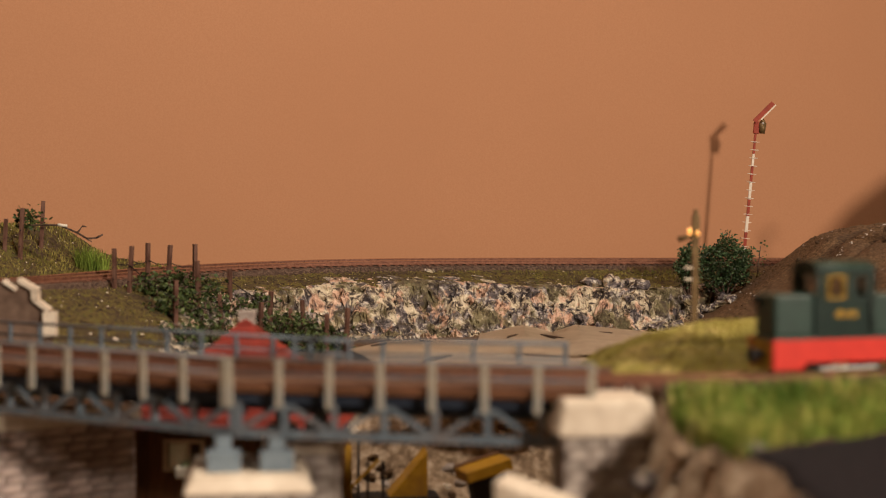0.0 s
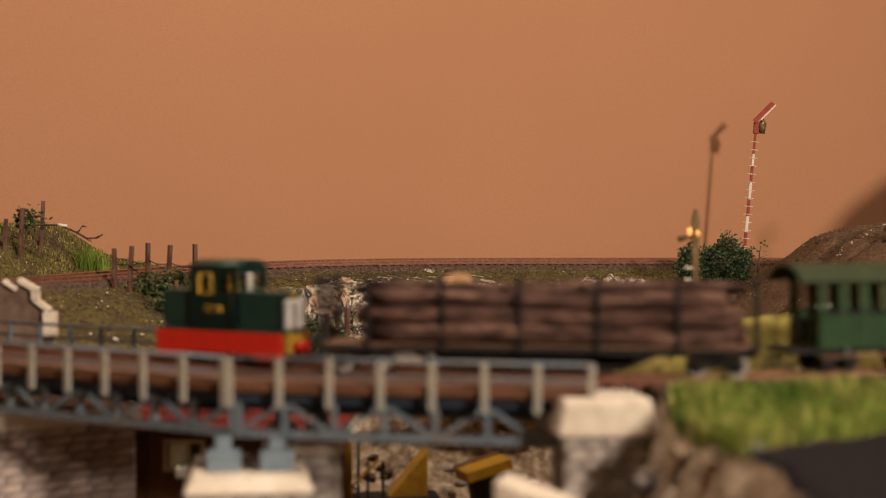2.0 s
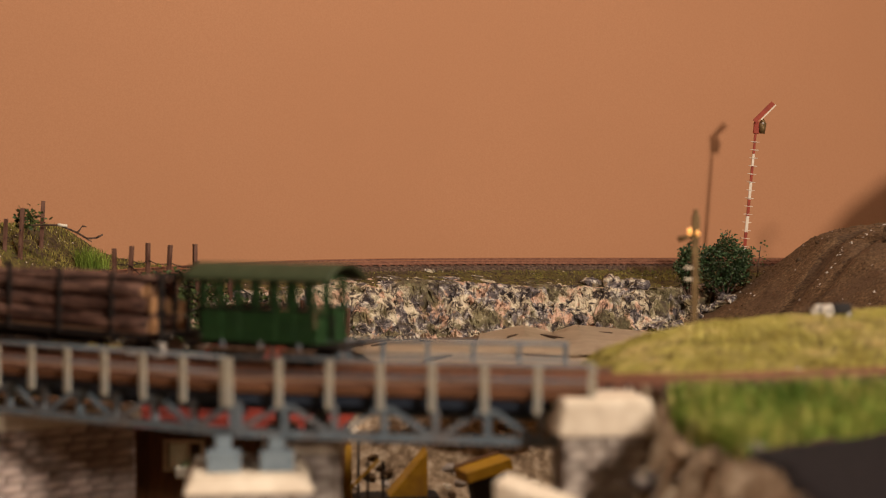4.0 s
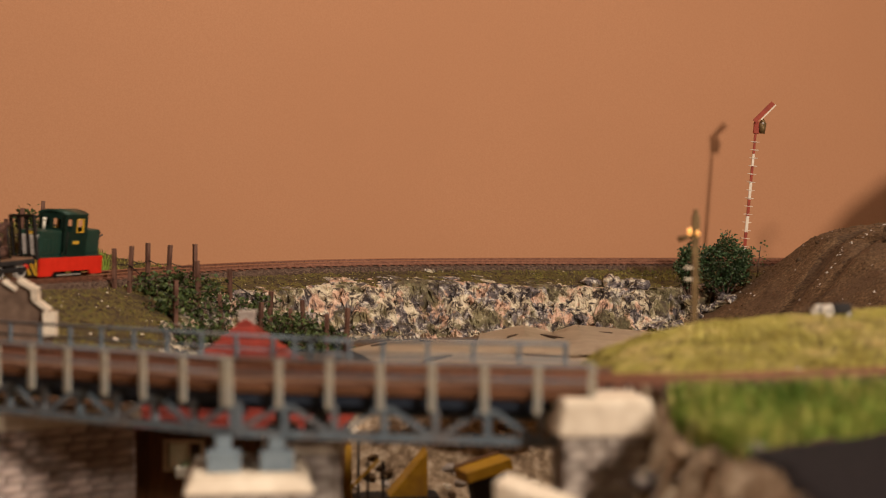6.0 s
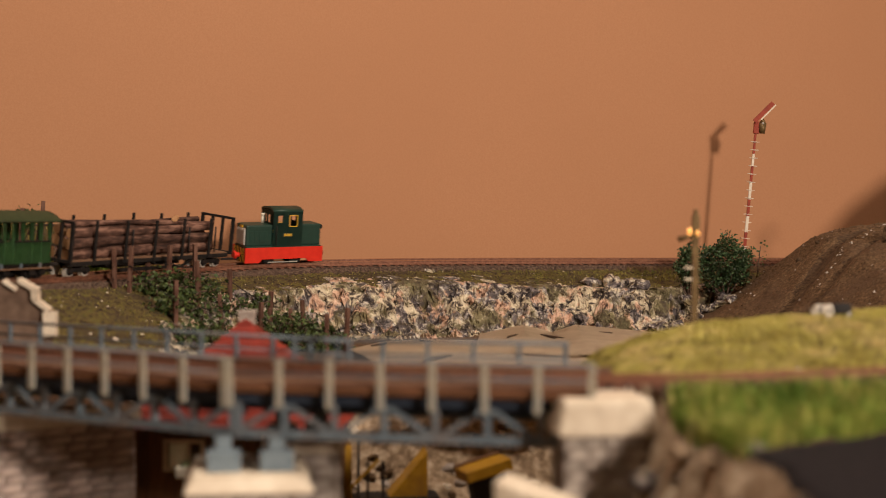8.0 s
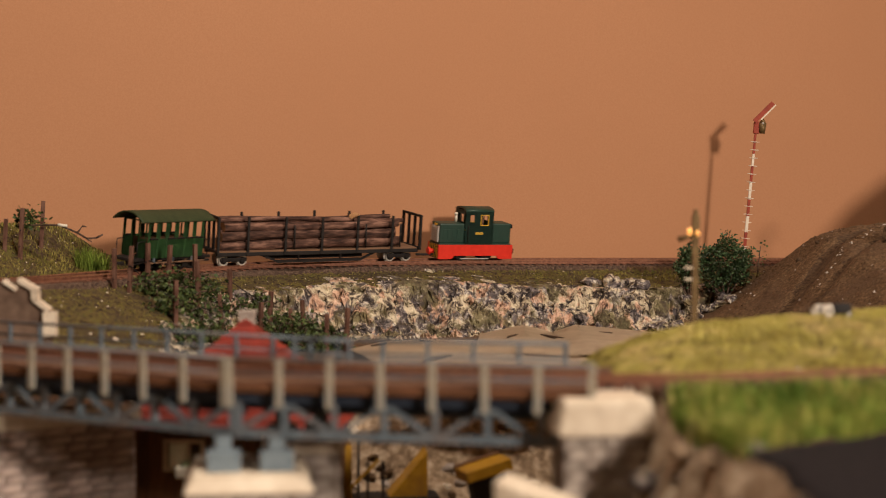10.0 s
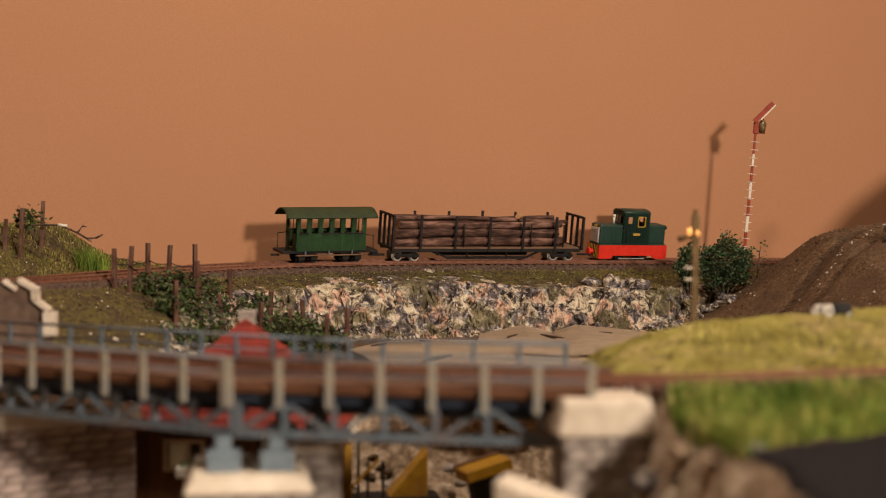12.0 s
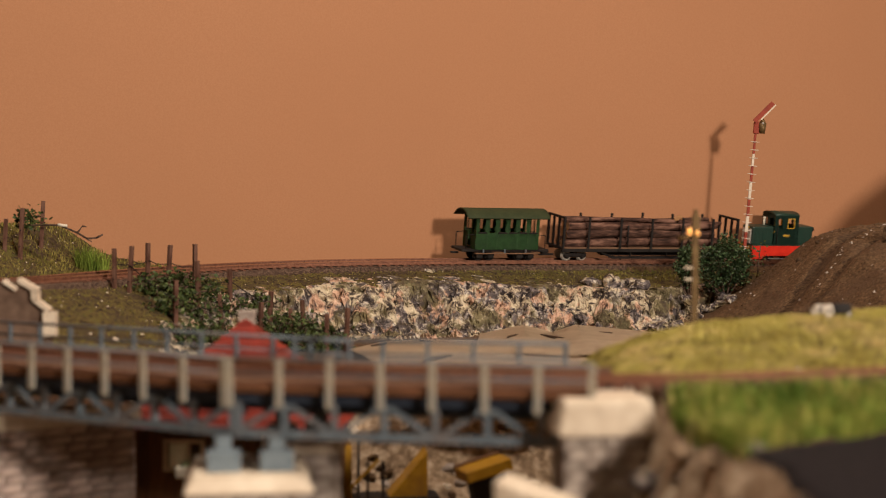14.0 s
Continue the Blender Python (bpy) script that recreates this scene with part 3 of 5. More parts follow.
def build_supports():
    # pier with cream cap and steel bearings
    p = thing("bridge_pier", pose(-0.0675, 0.510, -0.0028, 0, 0, 8), "stone bridge pier with a broad cream plaster cap", "pier")
    bm = bmesh.new()
    vs = box(bm, (0.0435, 0.050, 0.0066), (0.001, 0.014, -0.0535), bevel=0.0010)
    for v in bm.verts:
        if v.co.z > -0.0515:
            v.co.x *= 0.88
            v.co.y = 0.014 + (v.co.y - 0.014) * 0.86
    part("cap", bm, M_CREAM, p, "cream cast plaster cap with bevelled edges")
    block_wall(p, (0.036, 0.042, 0.052), 0.0045, 0.0085, M_STONE, M_MORTAR, "stone", pose(0, 0.014, -0.0568))
    bm = bmesh.new()
    box(bm, (0.030, 0.030, 0.0050), (0.022, 0.062, -0.0505), bevel=0.0008)
    part("rear_cap", bm, M_CREAM, p, "cream plaster cap of the rear half")
    block_wall(p, (0.027, 0.026, 0.056), 0.0045, 0.0085, M_STONE, M_MORTAR, "stone", pose(0.022, 0.062, -0.0530))
    for x, y in ((-0.0075, 0.001), (0.0105, 0.001), (0.0145, 0.062), (0.0290, 0.062)):
        bm = bmesh.new()
        box(bm, (0.0115, 0.009, 0.0072), (x, y, -0.0467), bevel=0.0006)
        box(bm, (0.0055, 0.006, 0.0048), (x, y, -0.0407), bevel=0.0003)
        part("bearing", bm, M_BEARING, p, "light blue-grey steel bearing")
    # right abutment
    a = thing("bridge_abutment", pose(0.0525, 0.484, 0, 0, 0, 8), "grey stone bridge abutment with a pale plaster cap", "abutment", "abutments")
    bm = bmesh.new()
    box(bm, (0.033, 0.026, 0.0125), (0, 0.008, -0.0308), bevel=0.0020)
    for v in bm.verts:
        if v.co.z > -0.029:
            v.co.x *= 0.9
    part("cap", bm, M_CREAM, a, "pale cream plaster cap with rounded edges")
    block_wall(a, (0.026, 0.022, 0.075), 0.0036, 0.0066, M_STONE, M_MORTAR, "stone", pose(0, 0.008, -0.0371))
    # lower cream wing stone in front
    wb = thing("wing_wall", pose(0.0285, 0.452, -0.0016, 0, 0, -18), "low cream plaster wing wall cap by the abutment", "wall", "wing walls")
    bm = bmesh.new()
    box(bm, (0.023, 0.016, 0.030), (0, 0, -0.0585), bevel=0.0012)
    for v in bm.verts:
        if v.co.z > -0.05:
            v.co.z += -0.30 * (v.co.x + 0.0115)
    part("cap", bm, M_CREAM, wb)
    bm = bmesh.new()
    box(bm, (0.021, 0.014, 0.04), (0, 0, -0.0925), bevel=0.0006)
    part("body", bm, M_STONE, wb, "grey stone body")
    # left brick abutment
    b = thing("brick_abutment", pose(-0.187, 0.609, 0.001, 0, 0, 34), "pale brick bridge abutment with a plain coping", "abutment", "abutments")
    bm = bmesh.new()
    box(bm, (0.125, 0.05, 0.0075), (0, 0.012, -0.0505), bevel=0.0008)
    part("coping", bm, M_CREAM, b, "pale plaster coping slab")
    block_wall(b, (0.120, 0.045, 0.062), 0.0036, 0.0092, M_BRICK, M_MORTAR, "brick", pose(0, 0.012, -0.0543))
    # stepped parapet at the left end behind the bridge
    pw = thing("stepped_parapet", pose(-0.190, 0.700, 0), "dark rendered parapet wall with white stepped edges", "wall", "wing walls")
    for (x0, z0, x1, z1, t) in ((-0.0152, 0.0032, -0.0089, -0.0008, 0.0016), (-0.0081, 0.0037, 0.0007, -0.0014, 0.0022), (-0.0005, -0.0014, -0.0005, -0.0058, 0.0028),
                                (-0.0005, -0.0058, 0.0060, -0.0105, 0.0020), (0.0062, -0.0112, 0.0062, -0.0233, 0.0056)):
        bm = bmesh.new()
        beam(bm, (x0, -0.001, z0), (x1, -0.001, z1), 0.006, t)
        part("coping", bm, M_CREAM, pw, "white painted edge")
    bm = bmesh.new()
    outline = ((-0.0185, 0.0030), (-0.0081, 0.0030), (0.0002, -0.0022), (0.0002, -0.0064), (0.0062, -0.0108), (0.0062, -0.0600), (-0.0185, -0.0600))
    front = [bm.verts.new((px, -0.0010, pz)) for px, pz in outline]
    rear = [bm.verts.new((px, 0.0045, pz)) for px, pz in outline]
    bm.faces.new(front)
    bm.faces.new(rear[::-1])
    for i in range(len(outline)):
        j = (i + 1) % len(outline)
        bm.faces.new((front[i], rear[i], rear[j], front[j]))
    bmesh.ops.recalc_face_normals(bm, faces=bm.faces)
    part("body", bm, M_RENDER, pw, "brown rendered body")


# ---- vehicles: local x forwards, z = 0 at the rail head ----
def wheelset(parent, x, r, mat, gauge=0.0098, label=""):
    ws = new("wheelset")
    ws.parent = parent
    ws.matrix_basis = pose(x, 0, r)
    bm = bmesh.new()
    rod(bm, (0, -gauge / 2 - 0.002, 0), (0, gauge / 2 + 0.002, 0), 0.0007)
    part("axle", bm, M_DARK, ws)
    for s in (-1, 1):
        bm = bmesh.new()
        rod(bm, (0, s * gauge / 2, 0), (0, s * (gauge / 2 + 0.0016), 0), r, n=24)
        rod(bm, (0, s * (gauge / 2 - 0.0006), 0), (0, s * gauge / 2, 0), r + 0.0006, n=24)
        rod(bm, (0, s * (gauge / 2 + 0.0016), 0), (0, s * (gauge / 2 + 0.0019), 0), r * 0.75, n=24, mat=1)
        part("wheel", bm, [mat, M_DARK], ws, label)
    return ws


def hull(bm, w, l, z0, z1, x, bevel=0.0008, mat=0):
    return box(bm, (l, w, z1 - z0), (x, 0, (z0 + z1) / 2), bevel=bevel, mat=mat)


def panel_with_hole(bm, p0, ux, uz, w, hh, holes, thick, mat=0):
    """A flat panel w by hh with rectangular holes (x from, x to, z from, z to), given its thickness."""
    xs = sorted({0.0, w, *[q for q4 in holes for q in q4[:2]]})
    zs = sorted({0.0, hh, *[q for q4 in holes for q in q4[2:]]})
    vs = {}

    def vert(i, j):
        if (i, j) not in vs:
            vs[i, j] = bm.verts.new(p0 + ux * xs[i] + uz * zs[j])
        return vs[i, j]

    fs = []
    for i in range(len(xs) - 1):
        for j in range(len(zs) - 1):
            cx, cz = (xs[i] + xs[i + 1]) / 2, (zs[j] + zs[j + 1]) / 2
            if not any(a < cx < b and c < cz < d for a, b, c, d in holes):
                fs.append(bm.faces.new((vert(i, j), vert(i + 1, j), vert(i + 1, j + 1), vert(i, j + 1))))
    bmesh.ops.solidify(bm, geom=fs, thickness=thick)


def build_loco():
    lo = thing("diesel_locomotive", pose(0, 0, 0), "small dark green model diesel locomotive with bright red frame", "locomotive", "train vehicles")
    X, Z = Vector((1, 0, 0)), Vector((0, 0, 1))
    # red frame: side plates with the wheel cut-out, end beams, footplate
    for s in (-1, 1):
        bm = bmesh.new()
        prof = [(-0.029, 0.0016), (-0.0185, 0.0016), (-0.0165, 0.0040), (0.0165, 0.0040), (0.0185, 0.0016), (0.029, 0.0016), (0.029, 0.0120), (-0.029, 0.0120)]
        f0 = [bm.verts.new((x, s * 0.0094, z)) for x, z in prof]
        f1 = [bm.verts.new((x, s * 0.0078, z)) for x, z in prof]
        bm.faces.new(f0 if s < 0 else f0[::-1])
        bm.faces.new(f1[::-1] if s < 0 else f1)
        for i in range(8):
            q = [f0[i], f1[i], f1[(i + 1) % 8], f0[(i + 1) % 8]]
            bm.faces.new(q)
        bmesh.ops.recalc_face_normals(bm, faces=bm.faces)
        part("side_frame", bm, M_LOCORED, lo, "bright red side frame")
    for s in (-1, 1):
        bm = bmesh.new()
        box(bm, (0.0016, 0.0156, 0.0104), (s * 0.0281, 0, 0.0068), bevel=0.0002)
        eb = part("end_beam", bm, M_DARK, lo, "end beam with black and yellow warning stripes")
        for k in range(-2, 3):
            bm = bmesh.new()
            y0 = k * 0.0042
            pts = [(max(-.0077, min(.0077, y0 + a)), z) for a, z in ((-0.004, 0.0019), (-0.0018, 0.0019), (0.0042, 0.0118), (0.0020, 0.0118))]
            vs = [bm.verts.new((s * 0.02892, y, z)) for y, z in pts]
            vs2 = [bm.verts.new((s * 0.0285, y, z)) for y, z in pts]
            try:
                bm.faces.new(vs)
                bm.faces.new(vs2[::-1])
                for i in range(4):
                    bm.faces.new([vs[i], vs[(i + 1) % 4], vs2[(i + 1) % 4], vs2[i]])
            except ValueError:
                pass
            bmesh.ops.recalc_face_normals(bm, faces=bm.faces)
            part("stripe", bm, M_LOCOYEL, eb)
        bm = bmesh.new()
        rod(bm, (s * 0.0289, 0, 0.0062), (s * 0.0318, 0, 0.0062), 0.0017, n=12)
        rod(bm, (s * 0.0318, 0, 0.0062), (s * 0.0334, 0, 0.0062), 0.0030, 0.0026, n=16)
        part("buffer", bm, M_LOCORED if s < 0 else M_DARK, lo, "red round centre buffer" if s < 0 else "black round centre buffer")
    bm = bmesh.new()
    box(bm, (0.056, 0.0175, 0.0014), (0, 0, 0.0121), bevel=0.0003)
    part("footplate", bm, M_LOCO, lo)
    # hoods
    bm = bmesh.new()
    hull(bm, 0.0150, 0.0195, 0.0126, 0.0272, -0.0182, 0.0011)
    hood = part("rear_hood", bm, M_LOCO, lo)
    bm = bmesh.new()
    hull(bm, 0.0150, 0.0150, 0.0126, 0.0275, 0.0202, 0.0011)
    hood2 = part("front_hood", bm, M_LOCO, lo)
    bm = bmesh.new()
    rod(bm, (0.0275, -0.0052, 0.0252), (0.0292, -0.0052, 0.0252), 0.0016, n=14)
    part("headlight", bm, M_DARK, hood2, "black headlight")
    bm = bmesh.new()
    box(bm, (0.0010, 0.0112, 0.0112), (-0.0281, 0, 0.0190), bevel=0.0002)
    g = part("grille", bm, M_GRILLE, lo, "pale grey radiator panel")
    for k in range(7):
        bm = bmesh.new()
        box(bm, (0.0005, 0.0104, 0.0004), (-0.0287, 0, 0.0146 + k * 0.00145))
        part("slat", bm, M_GRILLE, g)
    bm = bmesh.new()
    box(bm, (0.0006, 0.0036, 0.0016), (-0.0281, 0, 0.0258))
    part("plate", bm, M_LOCOYEL, hood, "small yellow plate")
    for k in range(4):
        bm = bmesh.new()
        box(bm, (0.0022, 0.0004, 0.0075), (-0.0245 + k * 0.0036, -0.0076, 0.0192), bevel=0.0001)
        part("louvre", bm, M_LOCO, hood)
    bm = bmesh.new()
    rod(bm, (-0.0110, 0.0038, 0.0272), (-0.0110, 0.0038, 0.0322), 0.0009, n=10)
    rod(bm, (-0.0110, 0.0038, 0.0322), (-0.0110, 0.0038, 0.0338), 0.0013, 0.0011, n=10)
    part("horn", bm, M_WHITE, lo, "bright metal horn beside the cab")
    bm = bmesh.new()
    box(bm, (0.0022, 0.0022, 0.0016), (-0.0270, -0.0050, 0.0245), bevel=0.0004)
    part("lamp_housing", bm, M_STEELBRIGHT, hood, "small bright lamp")
    # cab: four panels with window openings
    x0, x1, hw, zb, zt = -0.0092, 0.0128, 0.0090, 0.0126, 0.0368
    for s in (-1, 1):
        bm = bmesh.new()
        L = x1 - x0
        holes = [(0.0035, 0.0066, 0.0138, 0.0210), (0.0118, 0.0178, 0.0138, 0.0210)]
        panel_with_hole(bm, Vector((x0, s * hw, zb)), X, Z, L, zt - zb, holes, 0.0008 * s)
        bmesh.ops.recalc_face_normals(bm, faces=bm.faces)
        side = part("cab_side", bm, M_LOCO, lo)
        bm = bmesh.new()
        for (a, b, c, d) in ((0.0116, 0.0120, 0.0136, 0.0212), (0.0176, 0.0180, 0.0136, 0.0212)):
            box(bm, (b - a, 0.0011, d - c), (x0 + (a + b) / 2, s * hw, zb + (c + d) / 2))
        for z in (0.0136, 0.0212):
            box(bm, (0.0064, 0.0011, 0.0004), (x0 + 0.0148, s * hw, zb + z))
        part("window_frame", bm, M_LOCOYEL, side, "yellow painted window frame")
        bm = bmesh.new()
        box(bm, (0.0072, 0.0006, 0.0024), (x0 + 0.0110, s * (hw + 0.0002), zb + 0.0078), bevel=0.0001)
        np_ = part("name_plate", bm, M_LOCOYEL if s > 0 else M_LOCO, side, "small yellow plate" if s > 0 else "green plate with yellow marks")
        for k in range(5):
            bm = bmesh.new()
            box(bm, (0.0008, 0.0003, 0.0018), (x0 + 0.0086 + k * 0.0012, s * (hw + 0.00055), zb + 0.0078))
            part("bar", bm, M_DARK if s > 0 else M_LOCOYEL, np_)
        bm = bmesh.new()
        rod(bm, (x0 + 0.0022, s * (hw + 0.0008), zb + 0.001), (x0 + 0.0022, s * (hw + 0.0008), zb + 0.014), 0.0003, n=6)
        part("grab_rail", bm, M_DARK, side)
    for x, s in ((x0, -1), (x1, 1)):
        bm = bmesh.new()
        W = 2 * hw - 0.0018
        holes = [(0.0016, 0.0066, 0.0158, 0.0212), (W - 0.0066, W - 0.0016, 0.0158, 0.0212)]
        panel_with_hole(bm, Vector((x, -hw + 0.0009, zb)), Vector((0, 1, 0)), Z, W, zt - zb, holes, -0.0008 * s)
        bmesh.ops.recalc_face_normals(bm, faces=bm.faces)
        part("cab_end", bm, M_LOCO, lo)
    # arched roof
    bm = bmesh.new()
    n = 12
    rings = []
    for x in (x0 - 0.0001, x1 + 0.0001):
        top = [bm.verts.new((x, -0.0091 + 0.0182 * i / n, zt + 0.0022 * math.sin(math.pi * i / n) ** 0.6)) for i in range(n + 1)]
        low = [bm.verts.new((x, -0.0091 + 0.0182 * i / n, zt - 0.0007 + 0.0016 * math.sin(math.pi * i / n))) for i in range(n + 1)]
        rings.append((top, low))
    (t0, l0), (t1, l1) = rings
    for i in range(n):
        bm.faces.new((t0[i], t0[i + 1], t1[i + 1], t1[i])).smooth = True
        bm.faces.new((l0[i + 1], l0[i], l1[i], l1[i + 1]))
        bm.faces.new((t0[i + 1], t0[i], l0[i], l0[i + 1]))
        bm.faces.new((t1[i], t1[i + 1], l1[i + 1], l1[i]))
    for i in (0, n):
        bm.faces.new((t0[i], t1[i], l1[i], l0[i]))
    bmesh.ops.recalc_face_normals(bm, faces=bm.faces)
    part("roof", bm, M_LOCO, lo, "dark green arched cab roof")
    for x in (-0.010, 0.010):
        wheelset(lo, x, 0.0042, M_DARK, label="dark iron wheel")
    for s in (-1, 1):
        bm = bmesh.new()
        box(bm, (0.022, 0.0006, 0.0008), (0, s * 0.0076, 0.0016), bevel=0.0002)
        part("coupling_rod", bm, M_STEELBRIGHT, lo, "bright coupling rod")
    bm = bmesh.new()
    box(bm, (0.034, 0.008, 0.008), (0, 0, 0.0075))
    part("motor_block", bm, M_DARK, lo)
    bm = bmesh.new()
    box(bm, (0.012, 0.0022, 0.0014), (-0.036, 0, 0.0036), bevel=0.0003)
    part("drawbar", bm, M_DARK, lo, "black coupling bar")
    return lo


def log_mesh(length, r, seed):
    rng = random.Random(seed)
    bm = bmesh.new()
    n, m = 10, 14
    rings = []
    ph = rng.random() * 6
    for i in range(m + 1):
        u = i / m
        cx, cz = 0.0007 * math.sin(u * 5 + ph), 0.0006 * math.sin(u * 7 + ph * 2)
        ring = []
        for j in range(n):
            a = 2 * math.pi * j / n
            rr = r * (1 + 0.06 * math.sin(3 * a + ph + u * 9) + 0.05 * rng.uniform(-1, 1)) * (1.06 - 0.12 * u)
            ring.append(bm.verts.new(((u - 0.5) * length, cx + rr * math.cos(a), cz + rr * math.sin(a))))
        rings.append(ring)
    for i in range(m):
        for j in range(n):
            f = bm.faces.new((rings[i][j], rings[i][(j + 1) % n], rings[i + 1][(j + 1) % n], rings[i + 1][j]))
            f.smooth = True
    bm.faces.new(rings[0][::-1]).material_index = 1
    bm.faces.new(rings[-1]).material_index = 1
    bmesh.ops.recalc_face_normals(bm, faces=bm.faces)
    return bm


def build_log_wagon():
    w = thing("log_wagon", pose(0, 0, 0), "long black bogie wagon with stakes carrying brown logs", "wagon", "train vehicles")
    L = 0.157
    bm = bmesh.new()
    box(bm, (L - 0.006, 0.0215, 0.0012), (0, 0, 0.0098), bevel=0.0002)
    part("deck", bm, M_WAGONDECK, w, "brown planked deck")
    for s in (-1, 1):
        bm = bmesh.new()
        box(bm, (L - 0.004, 0.0016, 0.0026), (0, s * 0.0102, 0.0083), bevel=0.0003)
        part("side_sill", bm, M_DARK, w)
        # trussed under-frame between the bogies
        bm = bmesh.new()
        beam(bm, (-0.042, s * 0.0085, 0.0070), (-0.032, s * 0.0085, 0.0026), 0.0012, 0.0014)
        beam(bm, (-0.032, s * 0.0085, 0.0026), (0.032, s * 0.0085, 0.0026), 0.0012, 0.0020)
        beam(bm, (0.032, s * 0.0085, 0.0026), (0.042, s * 0.0085, 0.0070), 0.0012, 0.0014)
        for x in (-0.016, 0.016):
            beam(bm, (x, s * 0.0085, 0.0026), (x, s * 0.0085, 0.0075), 0.0012, 0.0012)
        part("truss_rod", bm, M_DARK, w)
    bm = bmesh.new()
    box(bm, (0.072, 0.006, 0.0038), (0, 0, 0.0052), bevel=0.0004)
    part("centre_sill", bm, M_DARK, w)
    for e in (-1, 1):
        bg = new("bogie")
        bg.parent = w
        bg.matrix_basis = pose(e * 0.0630, 0, 0)
        for s in (-1, 1):
            bm = bmesh.new()
            box(bm, (0.019, 0.0012, 0.0026), (0, s * 0.0074, 0.0042), bevel=0.0004)
            for x in (-0.0066, 0.0066):
                box(bm, (0.0030, 0.0016, 0.0034), (x, s * 0.0078, 0.0038), bevel=0.0004)
            part("side_frame", bm, M_DARK, bg)
            for x in (-0.0066, 0.0066):
                bm = bmesh.new()
                rod(bm, (x, s * 0.0049, 0.0034), (x, s * 0.0066, 0.0034), 0.0034, n=20)
                rod(bm, (x, s * 0.0044, 0.0034), (x, s * 0.0049, 0.0034), 0.0041, n=20)
                rod(bm, (x, s * 0.0066, 0.0034), (x, s * 0.0069, 0.0034), 0.0024, n=20, mat=1)
                part("wheel", bm, [M_STEELBRIGHT, M_DARK], bg, "dark wheel with a bright steel tyre")
        bm = bmesh.new()
        box(bm, (0.005, 0.014, 0.0022), (0, 0, 0.0062))
        part("bolster", bm, M_DARK, bg)
    # bulkheads: open frames of upright bars
    for e in (-1, 1):
        x = e * (L / 2 - 0.002)
        bh = new("bulkhead")
        bh.parent = w
        bh.matrix_basis = pose(x, 0, 0)
        for k in range(4):
            y = -0.0126 + k * 0.0084
            bm = bmesh.new()
            box(bm, (0.0016, 0.0022 if k in (0, 3) else 0.0018, 0.0245), (0, y, 0.0213), bevel=0.0002)
            part("bar", bm, M_DARK, bh)
        for z, t in ((0.0330, 0.0016), (0.0100, 0.0018)):
            bm = bmesh.new()
            box(bm, (0.0018, 0.0270, t), (0, 0, z), bevel=0.0002)
            part("rail", bm, M_DARK, bh)
    # stakes
    for k in range(5):
        x = -0.0545 + k * 0.0273
        for s in (-1, 1):
            bm = bmesh.new()
            hi = 0.0332 + (0.0010 if s > 0 else 0) + random.uniform(-.0006, .0006)
            box(bm, (0.0017, 0.0013, hi - 0.0075), (x + (0.004 if s > 0 else 0), s * 0.0112, (hi + 0.0075) / 2), bevel=0.0002)
            box(bm, (0.0026, 0.0008, 0.0022), (x + (0.004 if s > 0 else 0), s * 0.0114, 0.0085), bevel=0.0002)
            part("stake", bm, M_DARK, w)
    # cross tie chains
    for k in (1, 3, 4):
        bm = bmesh.new()
        x = -0.0545 + k * 0.0273 + 0.007
        rod(bm, (x, -0.0105, 0.011), (x, -0.0100, 0.0275), 0.0006, n=6)
        part("tie", bm, M_DARK, w)
    # logs
    rows = [(0.0138, (-0.0050, 0.0016, 0.0082), 0.0034), (0.0202, (-0.0056, 0.0010, 0.0076), 0.0033), (0.0260, (-0.0046, 0.0018, 0.0078), 0.0028),
            (0.0300, (-0.0022, 0.0040), 0.0017)]
    seed = 5
    for z, ys, r in rows:
        for y in ys:
            seed += 1
            rng = random.Random(seed)
            bm = log_mesh(0.135 + rng.uniform(-.012, .006), r * rng.uniform(0.9, 1.08), seed)
            part("log", bm, [M_BARK, M_LOGEND], w, "", pose(rng.uniform(-.007, -.002), y, z, rng.uniform(0, 360), rng.uniform(-.4, .4), rng.uniform(-.6, .6)))
    bm = log_mesh(0.012, 0.0018, 99)
    part("log", bm, [M_LOGEND, M_LOGEND], w, "short pale peeled stub", pose(0.030, -0.001, 0.0322, 0, 8, 40))
    bm = bmesh.new()
    box(bm, (0.012, 0.0022, 0.0014), (-L / 2 - 0.005, 0, 0.0036), bevel=0.0003)
    part("drawbar", bm, M_DARK, w, "black coupling bar")
    return w


